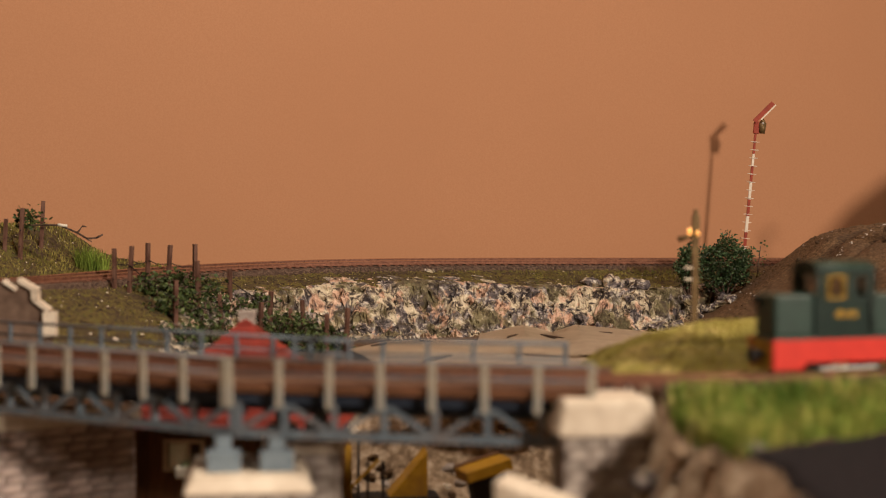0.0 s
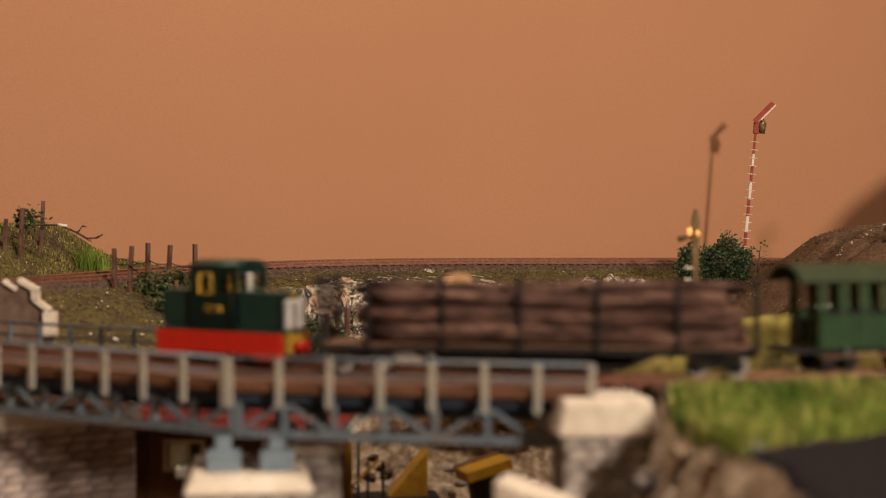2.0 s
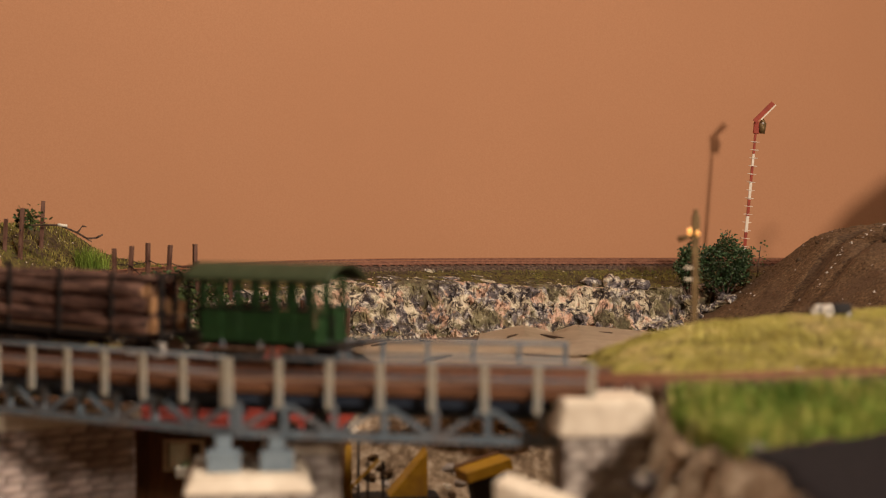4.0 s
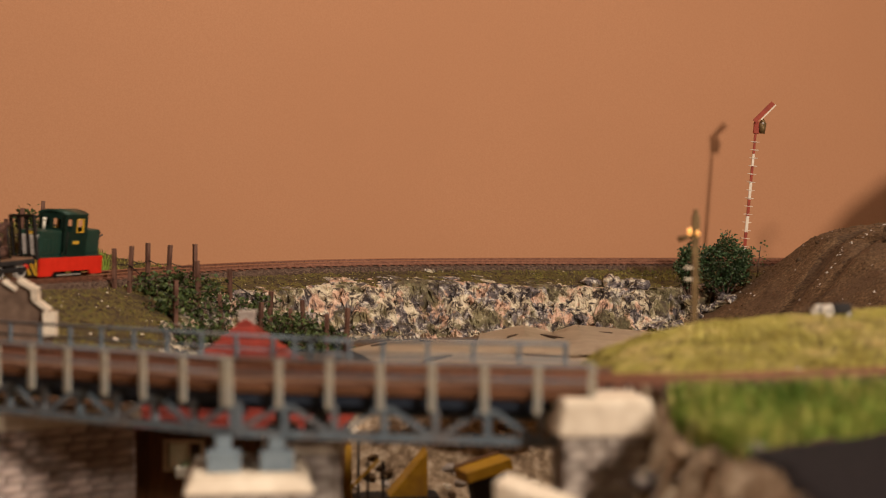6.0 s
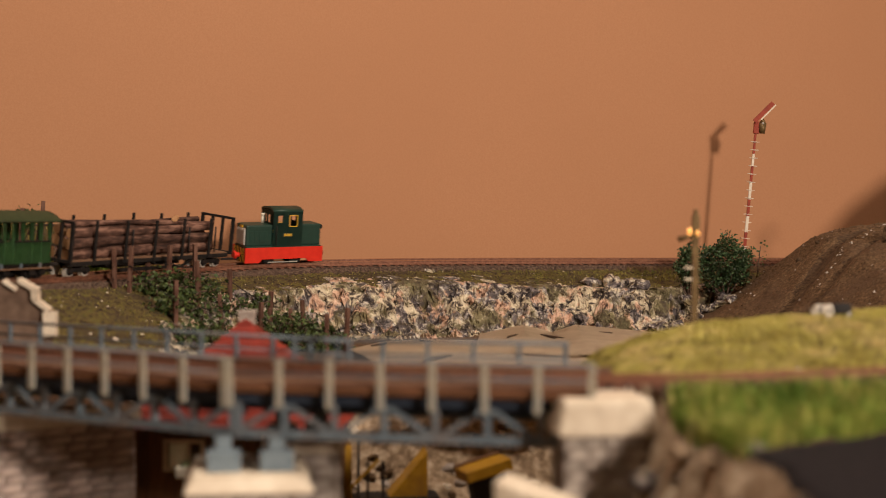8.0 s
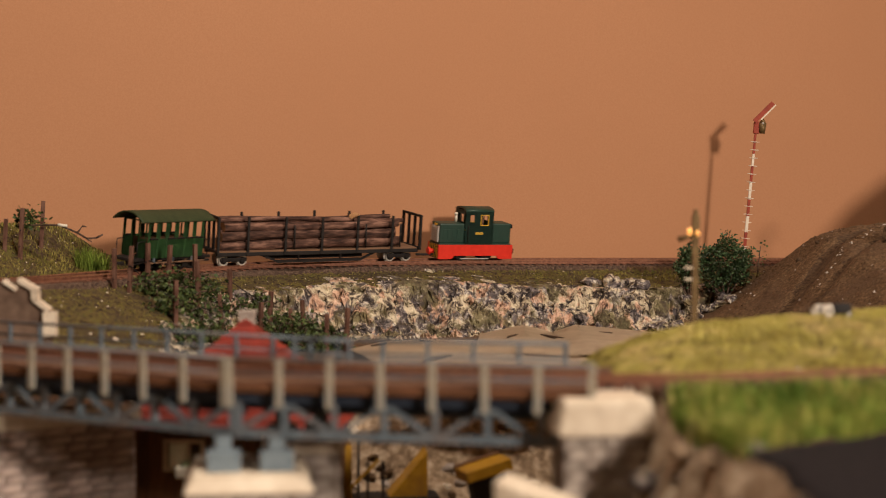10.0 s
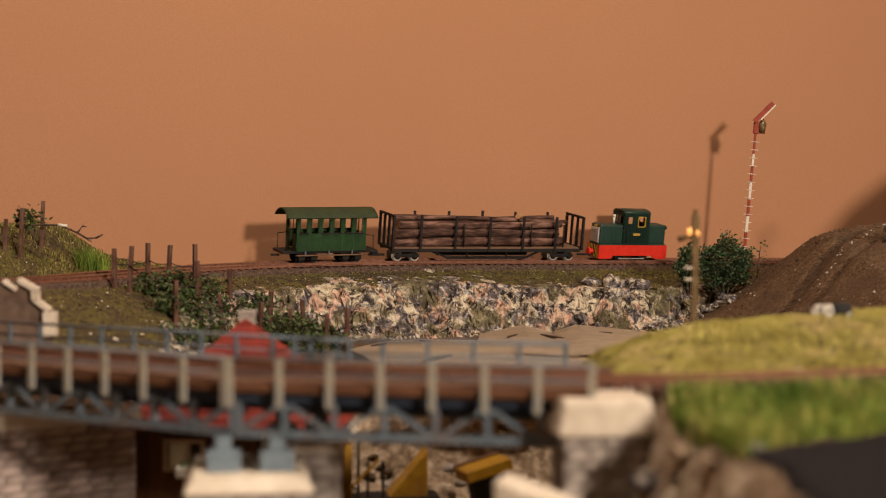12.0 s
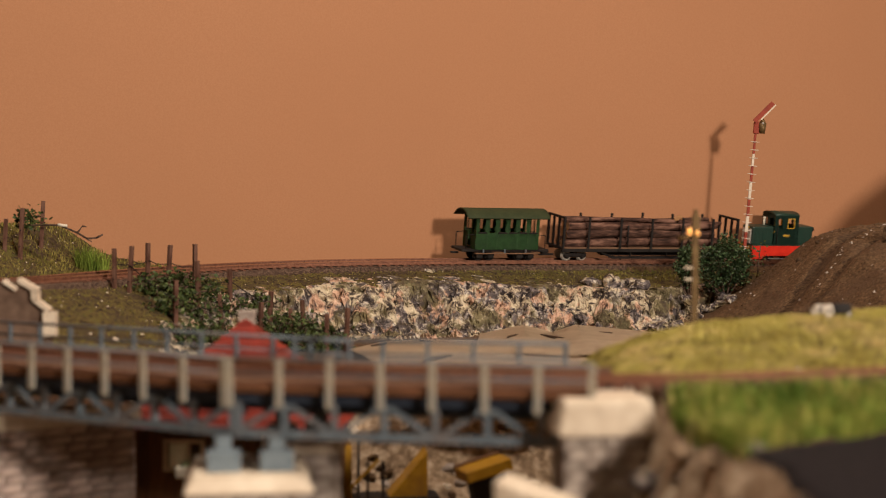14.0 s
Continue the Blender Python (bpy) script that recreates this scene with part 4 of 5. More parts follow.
def build_coach():
    c = thing("passenger_coach", pose(0, 0, 0), "green open-sided model tram coach with arched dark green roof", "coach", "train vehicles")
    X, Z = Vector((1, 0, 0)), Vector((0, 0, 1))
    L, hw, zb, zm, zt = 0.0535, 0.0108, 0.0088, 0.0208, 0.0326
    # underframe
    bm = bmesh.new()
    box(bm, (0.074, 0.0185, 0.0018), (0, 0, 0.0078), bevel=0.0003)
    part("underframe", bm, M_DARK, c)
    for s in (-1, 1):
        bm = bmesh.new()
        holes = []
        cols = [0.0022, 0.0108, 0.0194, 0.0280, 0.0366, 0.0452]
        for a in cols:
            holes.append((a + 0.0005, a + 0.0053, zm - zb + 0.0004, zt - zb - 0.0012))
        panel_with_hole(bm, Vector((-L / 2, s * hw, zb)), X, Z, L, zt - zb, holes, 0.0008 * s)
        bmesh.ops.recalc_face_normals(bm, faces=bm.faces)
        side = part("side_wall", bm, M_COACH, c, "green side with open windows")
        for i, a in enumerate(cols):
            if i % 5 != 1:
                bm = bmesh.new()
                box(bm, (0.0072, 0.0016, 0.0009), (-L / 2 + a + 0.0030, s * (hw + 0.0002), zm + 0.0003), bevel=0.0002)
                part("sill", bm, M_DARK, side, "dark window sill")
        for a in (0.0094, 0.0180, 0.0352, 0.0438):
            bm = bmesh.new()
            box(bm, (0.0004, 0.0003, zm - zb - 0.001), (-L / 2 + a, s * (hw + 0.0001), (zm + zb) / 2))
            part("panel_strip", bm, M_COACH, side)
        bm = bmesh.new()
        box(bm, (L + 0.001, 0.0022, 0.0007), (0, s * 0.0118, 0.0061), bevel=0.0002)
        part("step_board", bm, M_WAGONDECK, c, "grey-brown step board")
        for x in (-0.02, -0.002, 0.016):
            bm = bmesh.new()
            box(bm, (0.0008, 0.0014, 0.0030), (x, s * 0.0112, 0.0076))
            part("step_bracket", bm, M_STEEL, c)
    for s in (-1, 1):
        bm = bmesh.new()
        W = 2 * hw - 0.0018
        holes = [(0.0014, 0.0060, zm - zb, zt - zb - 0.001), (0.0076, W - 0.0076, 0.0006, zt - zb - 0.001), (W - 0.0060, W - 0.0014, zm - zb, zt - zb - 0.001)]
        panel_with_hole(bm, Vector((s * L / 2, -hw + 0.0009, zb)), Vector((0, 1, 0)), Z, W, zt - zb, holes, -0.0008 * s)
        bmesh.ops.recalc_face_normals(bm, faces=bm.faces)
        part("end_wall", bm, M_COACH, c, "green end wall with a doorway")
        for y in (-0.0088, 0.0088):
            bm = bmesh.new()
            rod(bm, (s * 0.0335, y, 0.0085), (s * 0.0335, y, 0.0190), 0.0003, n=6)
            rod(bm, (s * 0.0335, y, 0.0190), (s * L / 2, y, 0.0196), 0.0003, n=6)
            part("platform_rail", bm, M_DARK, c)
        bm = bmesh.new()
        box(bm, (0.006, 0.002, 0.0014), (s * 0.0385, 0, 0.0052), bevel=0.0003)
        part("drawbar", bm, M_DARK, c)
    # benches inside
    for x in (-0.018, -0.009, 0.0, 0.009, 0.018):
        bm = bmesh.new()
        box(bm, (0.0008, 0.0186, 0.0070), (x, 0, 0.0170), bevel=0.0002)
        box(bm, (0.0040, 0.0186, 0.0008), (x + 0.002, 0, 0.0135), bevel=0.0002)
        part("bench", bm, M_WAGONDECK, c, "brown wooden bench")
    # arched roof with a drooping rim
    bm = bmesh.new()
    n, RL = 16, 0.0700
    prev = None
    secs = [(-RL / 2, 0.0), (-RL / 2 + 0.003, 0.0), (RL / 2 - 0.003, 0.0), (RL / 2, 0.0)]
    for x, dz in secs:
        top, low = [], []
        for i in range(n + 1):
            u = -1 + 2 * i / n
            zz = zt - 0.0008 + 0.0056 * (1 - abs(u) ** 2.2)
            top.append(bm.verts.new((x, u * 0.0126, zz + 0.0005)))
            low.append(bm.verts.new((x, u * 0.0126, zz - 0.0003)))
        ring = top + low[::-1]
        if prev:
            for i in range(len(ring)):
                f = bm.faces.new((prev[i], prev[(i + 1) % len(ring)], ring[(i + 1) % len(ring)], ring[i]))
                f.smooth = True
        else:
            bm.faces.new(ring[::-1])
        prev = ring
    bm.faces.new(prev)
    bmesh.ops.recalc_face_normals(bm, faces=bm.faces)
    part("roof", bm, M_COACHROOF, c, "dark green arched roof")
    for x in (-0.0215, 0.0125):
        for dx in (0, 0.0095):
            wheelset(c, x + dx, 0.0032, M_DARK, label="black wheel")
            for s in (-1, 1):
                bm = bmesh.new()
                box(bm, (0.0052, 0.0016, 0.0044), (x + dx, s * 0.0084, 0.0042), bevel=0.0005)
                part("axle_box", bm, M_DARK, c)
    return c


# ---- foliage and grass ----
def leaf_cloud(name, centres, size, mat, parent, seed, label=""):
    """Many small folded leaves, each four points, turned at random and mostly facing up and out."""
    rng = np.random.RandomState(seed)
    c = np.asarray(centres)
    n = len(c)
    ln = size * rng.uniform(0.6, 1.25, n)
    az, el = rng.uniform(0, 2 * np.pi, n), rng.uniform(-0.9, 0.7, n)
    u = np.stack([np.cos(az) * np.cos(el), np.sin(az) * np.cos(el), np.sin(el)], 1)
    r = rng.normal(size=(n, 3))
    v = np.cross(u, r)
    v /= np.linalg.norm(v, axis=1)[:, None] + 1e-9
    w = np.cross(u, v)
    a = c
    b = c + u * (ln * 0.45)[:, None] + v * (ln * 0.42)[:, None] + w * (ln * 0.14)[:, None]
    d = c + u * (ln * 0.45)[:, None] - v * (ln * 0.42)[:, None] + w * (ln * 0.14)[:, None]
    e = c + u * ln[:, None]
    V = np.stack([a, b, e, d], 1).reshape(-1, 3)
    i = np.arange(n) * 4
    F = np.concatenate([np.stack([i, i + 1, i + 2], 1), np.stack([i, i + 2, i + 3], 1)])
    ob = from_arrays(name, V, F, mat, parent, label)
    return ob


def blades(name, x, y, height, width, lean, mat, label, seed, offset=0.0):
    """Static grass: one tapered bent blade for each x, y."""
    rng = np.random.RandomState(seed)
    z, k, r = ground_height(x[None], y[None])
    z = z[0] + offset - 0.0006
    n = len(x)
    hh = height * rng.uniform(0.5, 1.25, n)
    az, ln = rng.uniform(0, 2 * np.pi, n), lean * rng.uniform(0.1, 1.0, n)
    dx, dy = np.cos(az), np.sin(az)
    wx, wy = -dy * width / 2, dx * width / 2
    base = np.stack([x, y, z], 1)
    side = np.stack([wx, wy, np.zeros(n)], 1)
    mid = base + np.stack([dx * ln * hh * 0.35, dy * ln * hh * 0.35, hh * 0.6], 1)
    tip = base + np.stack([dx * ln * hh, dy * ln * hh, hh], 1)
    V = np.stack([base - side, base + side, mid + side * 0.7, mid - side * 0.7, tip], 1).reshape(-1, 3)
    i = np.arange(n) * 5
    F = [(q, q + 1, q + 2, q + 3) for q in i] + [(q + 3, q + 2, q + 4) for q in i]
    ob = from_arrays(name, V, F, mat)
    return tagged(ob, label, "grass", kind="stuff")


def scatter(n, x0, x1, y0, y1, seed, kinds, test=None, clump=None):
    rng = np.random.RandomState(seed)
    x, y = rng.uniform(x0, x1, n), rng.uniform(y0, y1, n)
    z, k, r = ground_height(x[None], y[None])
    keep = np.isin(k[0], kinds)
    if clump:
        keep &= fractal(x[None], y[None], clump, seed)[0] > rng.uniform(-0.35, 0.25, n)
    if test is not None:
        keep &= test(x, y, z[0])
    keep &= y < WALL_A + WALL_B * x - 0.003
    return x[keep], y[keep]


def build_grass():
    x, y = scatter(30000, 0.064, 0.24, 0.41, 0.56, 21, (0,), lambda x, y, z: nearest(x, y, 0, 0.9)[0] < -0.022)
    blades("long_grass", x, y, 0.0078, 0.0006, 0.5, M_BLADEGREEN, "bright green long static grass on the verge beside the road", 1)
    x, y = scatter(110000, 0.05, 0.32, 0.5, 0.70, 22, (0,), lambda x, y, z: nearest(x, y, 0, 0.9)[0] > 0.014)
    blades("mound_grass", x, y, 0.0023, 0.00045, 0.8, M_BLADE, "yellow-green short grass on the mound", 2)
    x, y = scatter(60000, -0.30, 0.22, 0.62, 1.18, 23, (0,), lambda x, y, z: np.abs(nearest(x, y, 1.10, 9)[0]) > 0.0115, clump=40)
    blades("bank_grass", x, y, 0.0019, 0.00042, 0.9, M_BANKBLADE, "sparse olive grass tufts on the bank and shoulders", 3)
    x, y = scatter(15000, -0.36, -0.19, 0.84, 1.08, 25, (0,), lambda x, y, z: nearest(x, y, 1.10, 9)[0] < -0.014, clump=30)
    blades("hill_grass", x, y, 0.0032, 0.0006, 0.7, M_BANKBLADE, "olive grass on the hill behind the track", 4)
    rng = np.random.RandomState(9)
    a, r = rng.uniform(0, 6.3, 500), 0.0095 * np.sqrt(rng.rand(500))
    blades("grass_tuft", -0.2265 + r * np.cos(a) * 1.1, 0.965 + r * np.sin(a), 0.0125, 0.0007, 0.75, M_BLADEGREEN, "tall green grass tuft beside the track", 5)
    x, y = scatter(9000, 0.068, 0.24, 0.42, 0.56, 27, (0,), lambda x, y, z: nearest(x, y, 0, 0.9)[0] < -0.024, clump=60)
    blades("dry_grass", x, y, 0.0086, 0.0005, 0.6, M_BLADE, "yellowish dry blades among the verge grass", 7)
    x, y = scatter(2600, 0.05, 0.18, 1.08, 1.2, 26, (0, 1, 2), lambda x, y, z: np.abs(nearest(x, y, 1.10, 9)[0] - 0.030) < 0.014)
    blades("shoulder_grass", x, y, 0.0024, 0.0005, 0.9, M_BANKBLADE, "olive grass along the top of the rock face", 6)


def build_grit():
    """Loose grit and chippings: tiny irregular stones."""
    def grit(name, x, y, size, mat, label, seed):
        rng = np.random.RandomState(seed)
        z, k, r = ground_height(x[None], y[None])
        n = len(x)
        s = size * rng.uniform(0.4, 1.3, n) ** 1.5
        base = np.array([(1, 0, 0), (-.5, .8, 0), (-.5, -.8, 0), (0.1, 0.1, 0.9), (0, 0, -.6)])
        F0 = np.array([(0, 1, 3), (1, 2, 3), (2, 0, 3), (1, 0, 4), (2, 1, 4), (0, 2, 4)])
        a = rng.uniform(0, 6.3, n)
        P = base[None] * s[:, None, None] * rng.uniform(0.6, 1.4, (n, 5, 3))
        ca, sa = np.cos(a)[:, None], np.sin(a)[:, None]
        V = np.stack([P[..., 0] * ca - P[..., 1] * sa + x[:, None], P[..., 0] * sa + P[..., 1] * ca + y[:, None], P[..., 2] + z[0][:, None]], -1)
        F = (F0[None] + (np.arange(n) * 5)[:, None, None]).reshape(-1, 3)
        tagged(from_arrays(name, V.reshape(-1, 3), F, mat), label, "gravel", kind="stuff")

    x, y = scatter(1200, -0.30, 0.33, 0.78, 1.2, 41, (0, 1))
    grit("pale_grit", x, y, 0.0006, M_CREAM, "pale grit scattered over bank, rock and earth", 1)
    x, y = scatter(9000, -0.30, 0.33, 0.7, 1.2, 42, (4,))
    grit("ballast_stones", x, y, 0.0008, M_BALLAST, "brown ballast chippings beside the rails", 2)
    x, y = scatter(9000, 0.14, 0.36, 0.74, 1.2, 43, (2,))
    grit("earth_crumbs", x, y, 0.0007, M_DIRT, "brown earth crumbs on the hill", 3)
    x, y = scatter(4500, -0.12, 0.2, 0.9, 1.12, 44, (1,))
    grit("rock_chips", x, y, 0.0009, M_ROCK, "broken rock chips on the rock face", 4)
    x, y = scatter(12000, -0.32, 0.2, 0.66, 1.18, 46, (0,), clump=50)
    grit("turf_crumbs", x, y, 0.0010, M_GRASS, "olive and brown turf crumbs on the banks", 6)
    x, y = scatter(2600, 0.19, 0.36, 0.8, 1.2, 47, (2,), lambda x, y, z: (np.abs(x - 0.224 - (y - 0.95) * 0.96) < 0.004) | (np.random.RandomState(5).rand(len(x)) < 0.06))
    grit("hill_pebbles", x, y, 0.0009, M_STONE, "grey pebbles on the earth hill", 7)
    x, y = scatter(2500, 0.045, 0.30, 0.46, 0.62, 45, (4,))
    grit("near_ballast", x, y, 0.0009, M_BALLAST, "brown ballast chippings beside the near rails", 5)


def boulder(x, y, r, mat, seed, label, squash=0.7):
    rng = random.Random(seed)
    bm = bmesh.new()
    bmesh.ops.create_icosphere(bm, subdivisions=3, radius=1.0)
    off = Vector((seed * 3.1, seed * 1.7, 0))
    for v in bm.verts:
        n = noise.noise(v.co * 1.2 + off) * 0.55 + noise.noise(v.co * 3.1 + off) * 0.25
        q = v.co * (1 + n)
        q = Vector([round(c * 2.6) / 2.6 * 0.45 + c * 0.55 for c in q])
        v.co = Vector((q.x * 1.25, q.y * 0.85, q.z * squash)) * r
    ob = part("boulder", bm, mat, m=pose(x, y, h(x, y) + r * 0.22, rng.uniform(-15, 15), rng.uniform(-15, 15), rng.uniform(0, 360)))
    return tagged(ob, label, "rock", "boulders")


def build_boulders():
    rng = random.Random(17)
    for x, y, r in ((0.150, 1.040, 0.0070), (0.163, 1.046, 0.0055), (0.130, 1.058, 0.0060), (0.141, 1.066, 0.0062), (0.187, 1.075, 0.0065), (0.196, 1.062, 0.0055),
                    (0.203, 1.085, 0.0050), (0.180, 1.055, 0.0045), (-0.052, 0.984, 0.0050), (0.204, 1.050, 0.0045), (0.175, 1.062, 0.0050), (0.120, 1.080, 0.0080), (0.134, 1.083, 0.0075), (0.106, 1.076, 0.0060)):
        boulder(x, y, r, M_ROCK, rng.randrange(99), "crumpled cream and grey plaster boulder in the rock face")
    for x, y, r in ((-0.171, 0.780, 0.0015), (-0.183, 0.775, 0.0008), (-0.163, 0.808, 0.0007), (0.132, 0.556, 0.0014), (0.145, 0.555, 0.0013)):
        boulder(x, y, r, M_CREAM, rng.randrange(99), "small pale stone lying in the grass")
    for x, y, r, m in ((0.064, 0.463, 0.0050, M_ROCK), (0.073, 0.452, 0.0042, M_VALLEY), (0.081, 0.441, 0.0036, M_VALLEY), (0.057, 0.470, 0.0042, M_VALLEY),
                       (0.090, 0.434, 0.0026, M_ROCK), (0.060, 0.445, 0.0065, M_CREAM), (0.070, 0.436, 0.0046, M_VALLEY)):
        boulder(x, y, r, m, rng.randrange(99), "rough pale earthy rock below the grass verge", 0.7)
    # the largest stands in for a dark tunnel edge at the right
    for x, y, r in ((0.304, 0.985, 0.0100), (0.2455, 1.033, 0.0020), (0.262, 1.045, 0.0016), (0.198, 1.000, 0.0022)):
        boulder(x, y, r, M_DARKEARTH, rng.randrange(99), "dark rock half sunk in the earth hill", 0.9)
    for k in range(34):
        x, y = rng.uniform(-0.052, 0.05), rng.uniform(0.745, 0.79)
        boulder(x, y, rng.uniform(0.0015, 0.0032), rng.choice((M_STONE, M_CREAM, M_DIRT)), k, "rubble stone on the slope below the yard")


def fence_post(x, y, hh, lean, group, label):
    z = h(x, y)
    p = thing("vine_post", pose(x, y, z - 0.002, lean[0], lean[1], random.uniform(0, 90)), label, "post", group)
    bm = bmesh.new()
    vs = box(bm, (0.0025, 0.0023, hh + 0.002), (0, 0, (hh + 0.002) / 2), bevel=0.0003)
    for v in bm.verts:
        v.co.x += 0.0003 * math.sin(v.co.z * 300)
    part("stake", bm, M_POST, p)
    for q in (0.62, 0.3):
        bm = bmesh.new()
        rod(bm, (-0.0019, 0, hh * q), (0.0019, 0.0004, hh * q), 0.0004, n=6)
        part("nail", bm, M_DARK, p)
    return p


VINE_POSTS = [(-0.1958, 0.891, 0.0235), (-0.1865, 0.887, 0.0275), (-0.1836, 0.928, 0.0262), (-0.1706, 0.926, 0.0265), (-0.1538, 0.926, 0.032), (-0.1544, 0.861, 0.025),
              (-0.1474, 0.902, 0.026), (-0.1334, 0.900, 0.024), (-0.1340, 0.940, 0.019), (-0.1136, 0.926, 0.024), (-0.1099, 0.950, 0.018), (-0.0925, 0.912, 0.022),
              (-0.0904, 0.968, 0.016), (-0.0685, 0.878, 0.022), (-0.0571, 0.877, 0.0255), (-0.1069, 0.929, 0.020)]


def build_vines():
    for x, y, hh in VINE_POSTS:
        fence_post(x, y, hh, (random.uniform(-3, 3), random.uniform(-3, 3)), "vineyard posts", "weathered brown wooden vine post on the grassy bank")
    rng = random.Random(4)
    plants = [(-0.173, 0.911, 1.0), (-0.163, 0.904, 1.2), (-0.155, 0.894, 1.2), (-0.145, 0.888, 1.2), (-0.151, 0.921, 1.1), (-0.160, 0.871, 1.0), (-0.143, 0.860, 1.0), (-0.132, 0.872, 1.1),
              (-0.125, 0.897, 1.1), (-0.132, 0.925, 0.9), (-0.114, 0.886, 1.0), (-0.115, 0.927, 0.8), (-0.099, 0.902, 1.0), (-0.089, 0.918, 0.9), (-0.083, 0.888, 0.9), (-0.073, 0.900, 0.8),
              (-0.101, 0.940, 1.0), (-0.148, 0.841, 0.9), (-0.075, 0.872, 0.9), (-0.165, 0.931, 0.8), (-0.106, 0.933, 1.1), (-0.094, 0.947, 1.0),
              (-0.081, 0.932, 1.0), (-0.067, 0.892, 0.9), (-0.122, 0.945, 1.0), (-0.088, 0.900, 1.1), (-0.070, 0.885, 1.0), (-0.177, 0.898, 0.8)]
    for i, (x, y, k) in enumerate(plants):
        z = h(x, y)
        v = thing("vine_plant", pose(x, y, z), "dark green leafy vine growing on brown posts and wires", "vine", "vines")
        bm = bmesh.new()
        tips = []
        for j in range(5):
            a = rng.uniform(0, 6.3)
            p = Vector((0, 0, -0.001))
            d = Vector((math.cos(a) * 0.5, math.sin(a) * 0.35, 0.9))
            for q in range(4):
                n = p + d * 0.0042 * k
                rod(bm, p, n, 0.00045, 0.0004, n=5)
                p = n
                tips.append(p.copy())
                d = (d + Vector((rng.uniform(-.7, .7), rng.uniform(-.5, .5), rng.uniform(-.55, .1)))).normalized()
        part("stem", bm, M_TWIG, v, "thin brown stem")
        cs = []
        for t in tips:
            for q in range(11):
                cs.append((t.x + rng.gauss(0, 0.0032 * k), t.y + rng.gauss(0, 0.003), max(0.0003, t.z + rng.gauss(-0.001, 0.0028 * k))))
        leaf_cloud("leaves", cs, 0.0029, M_LEAF, v, 100 + i)
    # wires between the posts
    pairs = [(0, 2), (2, 3), (3, 4), (1, 5), (5, 7), (6, 8), (7, 9), (9, 11), (11, 13), (13, 14), (8, 10)]
    for a, b in pairs:
        (xa, ya, ha), (xb, yb, hb) = VINE_POSTS[a], VINE_POSTS[b]
        bm = bmesh.new()
        p0, p1 = Vector((xa, ya, h(xa, ya) + ha * 0.6)), Vector((xb, yb, h(xb, yb) + hb * 0.55))
        m = (p0 + p1) / 2 - Vector((0, 0, 0.0015))
        rod(bm, p0, m, 0.0003, n=5)
        rod(bm, m, p1, 0.0003, n=5)
        ob = part("trellis_wire", bm, M_DARK)
        tagged(ob, "thin dark wire strung between vine posts", "wire", "trellis wires")
    # the hill behind the line
    for x, y, hh in ((-0.2598, 0.918, 0.031), (-0.2566, 0.954, 0.031), (-0.2690, 0.917, 0.019)):
        fence_post(x, y, hh, (2, 3), "hill posts", "old brown wooden post on the grassy hill")
    z = h(-0.2585, 0.93)
    v = thing("vine_plant", pose(-0.2565, 0.925, z + 0.0035), "leafy green vine hanging between two old posts", "vine", "vines")
    bm = bmesh.new()
    rod(bm, (-0.006, 0, 0.0), (-0.003, 0.001, 0.02), 0.0006, n=6)
    rod(bm, (-0.003, 0.001, 0.02), (0.006, 0.004, 0.0215), 0.0005, n=6)
    part("stem", bm, M_TWIG, v)
    cs = [(rng.gauss(0.0, 0.0040), rng.gauss(0.002, 0.002), 0.0195 + rng.gauss(0, 0.0030)) for _ in range(150)]
    cs += [(rng.gauss(-0.0045, 0.0016), 0, rng.uniform(0.014, 0.026)) for _ in range(50)]
    leaf_cloud("leaves", cs, 0.0029, M_LEAF, v, 77)
    # dead branch
    b = thing("dead_branch", pose(-0.2530, 0.945, h(-0.2566, 0.954) + 0.0045), "bare dark broken branch lying over the hill posts", "branch")
    chain = [(-0.017, 0, 0.0105), (0.0, 0.0, 0.0112), (0.011, 0.0, 0.0110), (0.022, 0.0, 0.0062), (0.0275, 0.002, 0.0025), (0.0335, 0.002, 0.0030), (0.0375, 0.002, 0.0050)]
    bm = bmesh.new()
    for p, q in zip(chain, chain[1:]):
        rod(bm, p, q, 0.0007, 0.0006, n=6)
    for p, q in (((0.022, 0, 0.0062), (0.025, 0.001, 0.0105)), ((0.025, 0.001, 0.0105), (0.0275, 0.001, 0.0100)), ((0.0275, 0.002, 0.0025), (0.031, 0.0, 0.0005)), ((-0.012, 0, 0.0107), (-0.018, 0, 0.0165)),
                 ((-0.006, 0, 0.011), (-0.012, 0.002, 0.002))):
        rod(bm, p, q, 0.0006, 0.0003, n=6)
    part("wood", bm, M_TWIG, b)
    bm = bmesh.new()
    rod(bm, (0.010, -0.001, 0.0112), (0.0158, -0.001, 0.0106), 0.0011, 0.0008, n=7)
    part("bare_wood", bm, M_WHITE, b, "pale stripped piece of wood")


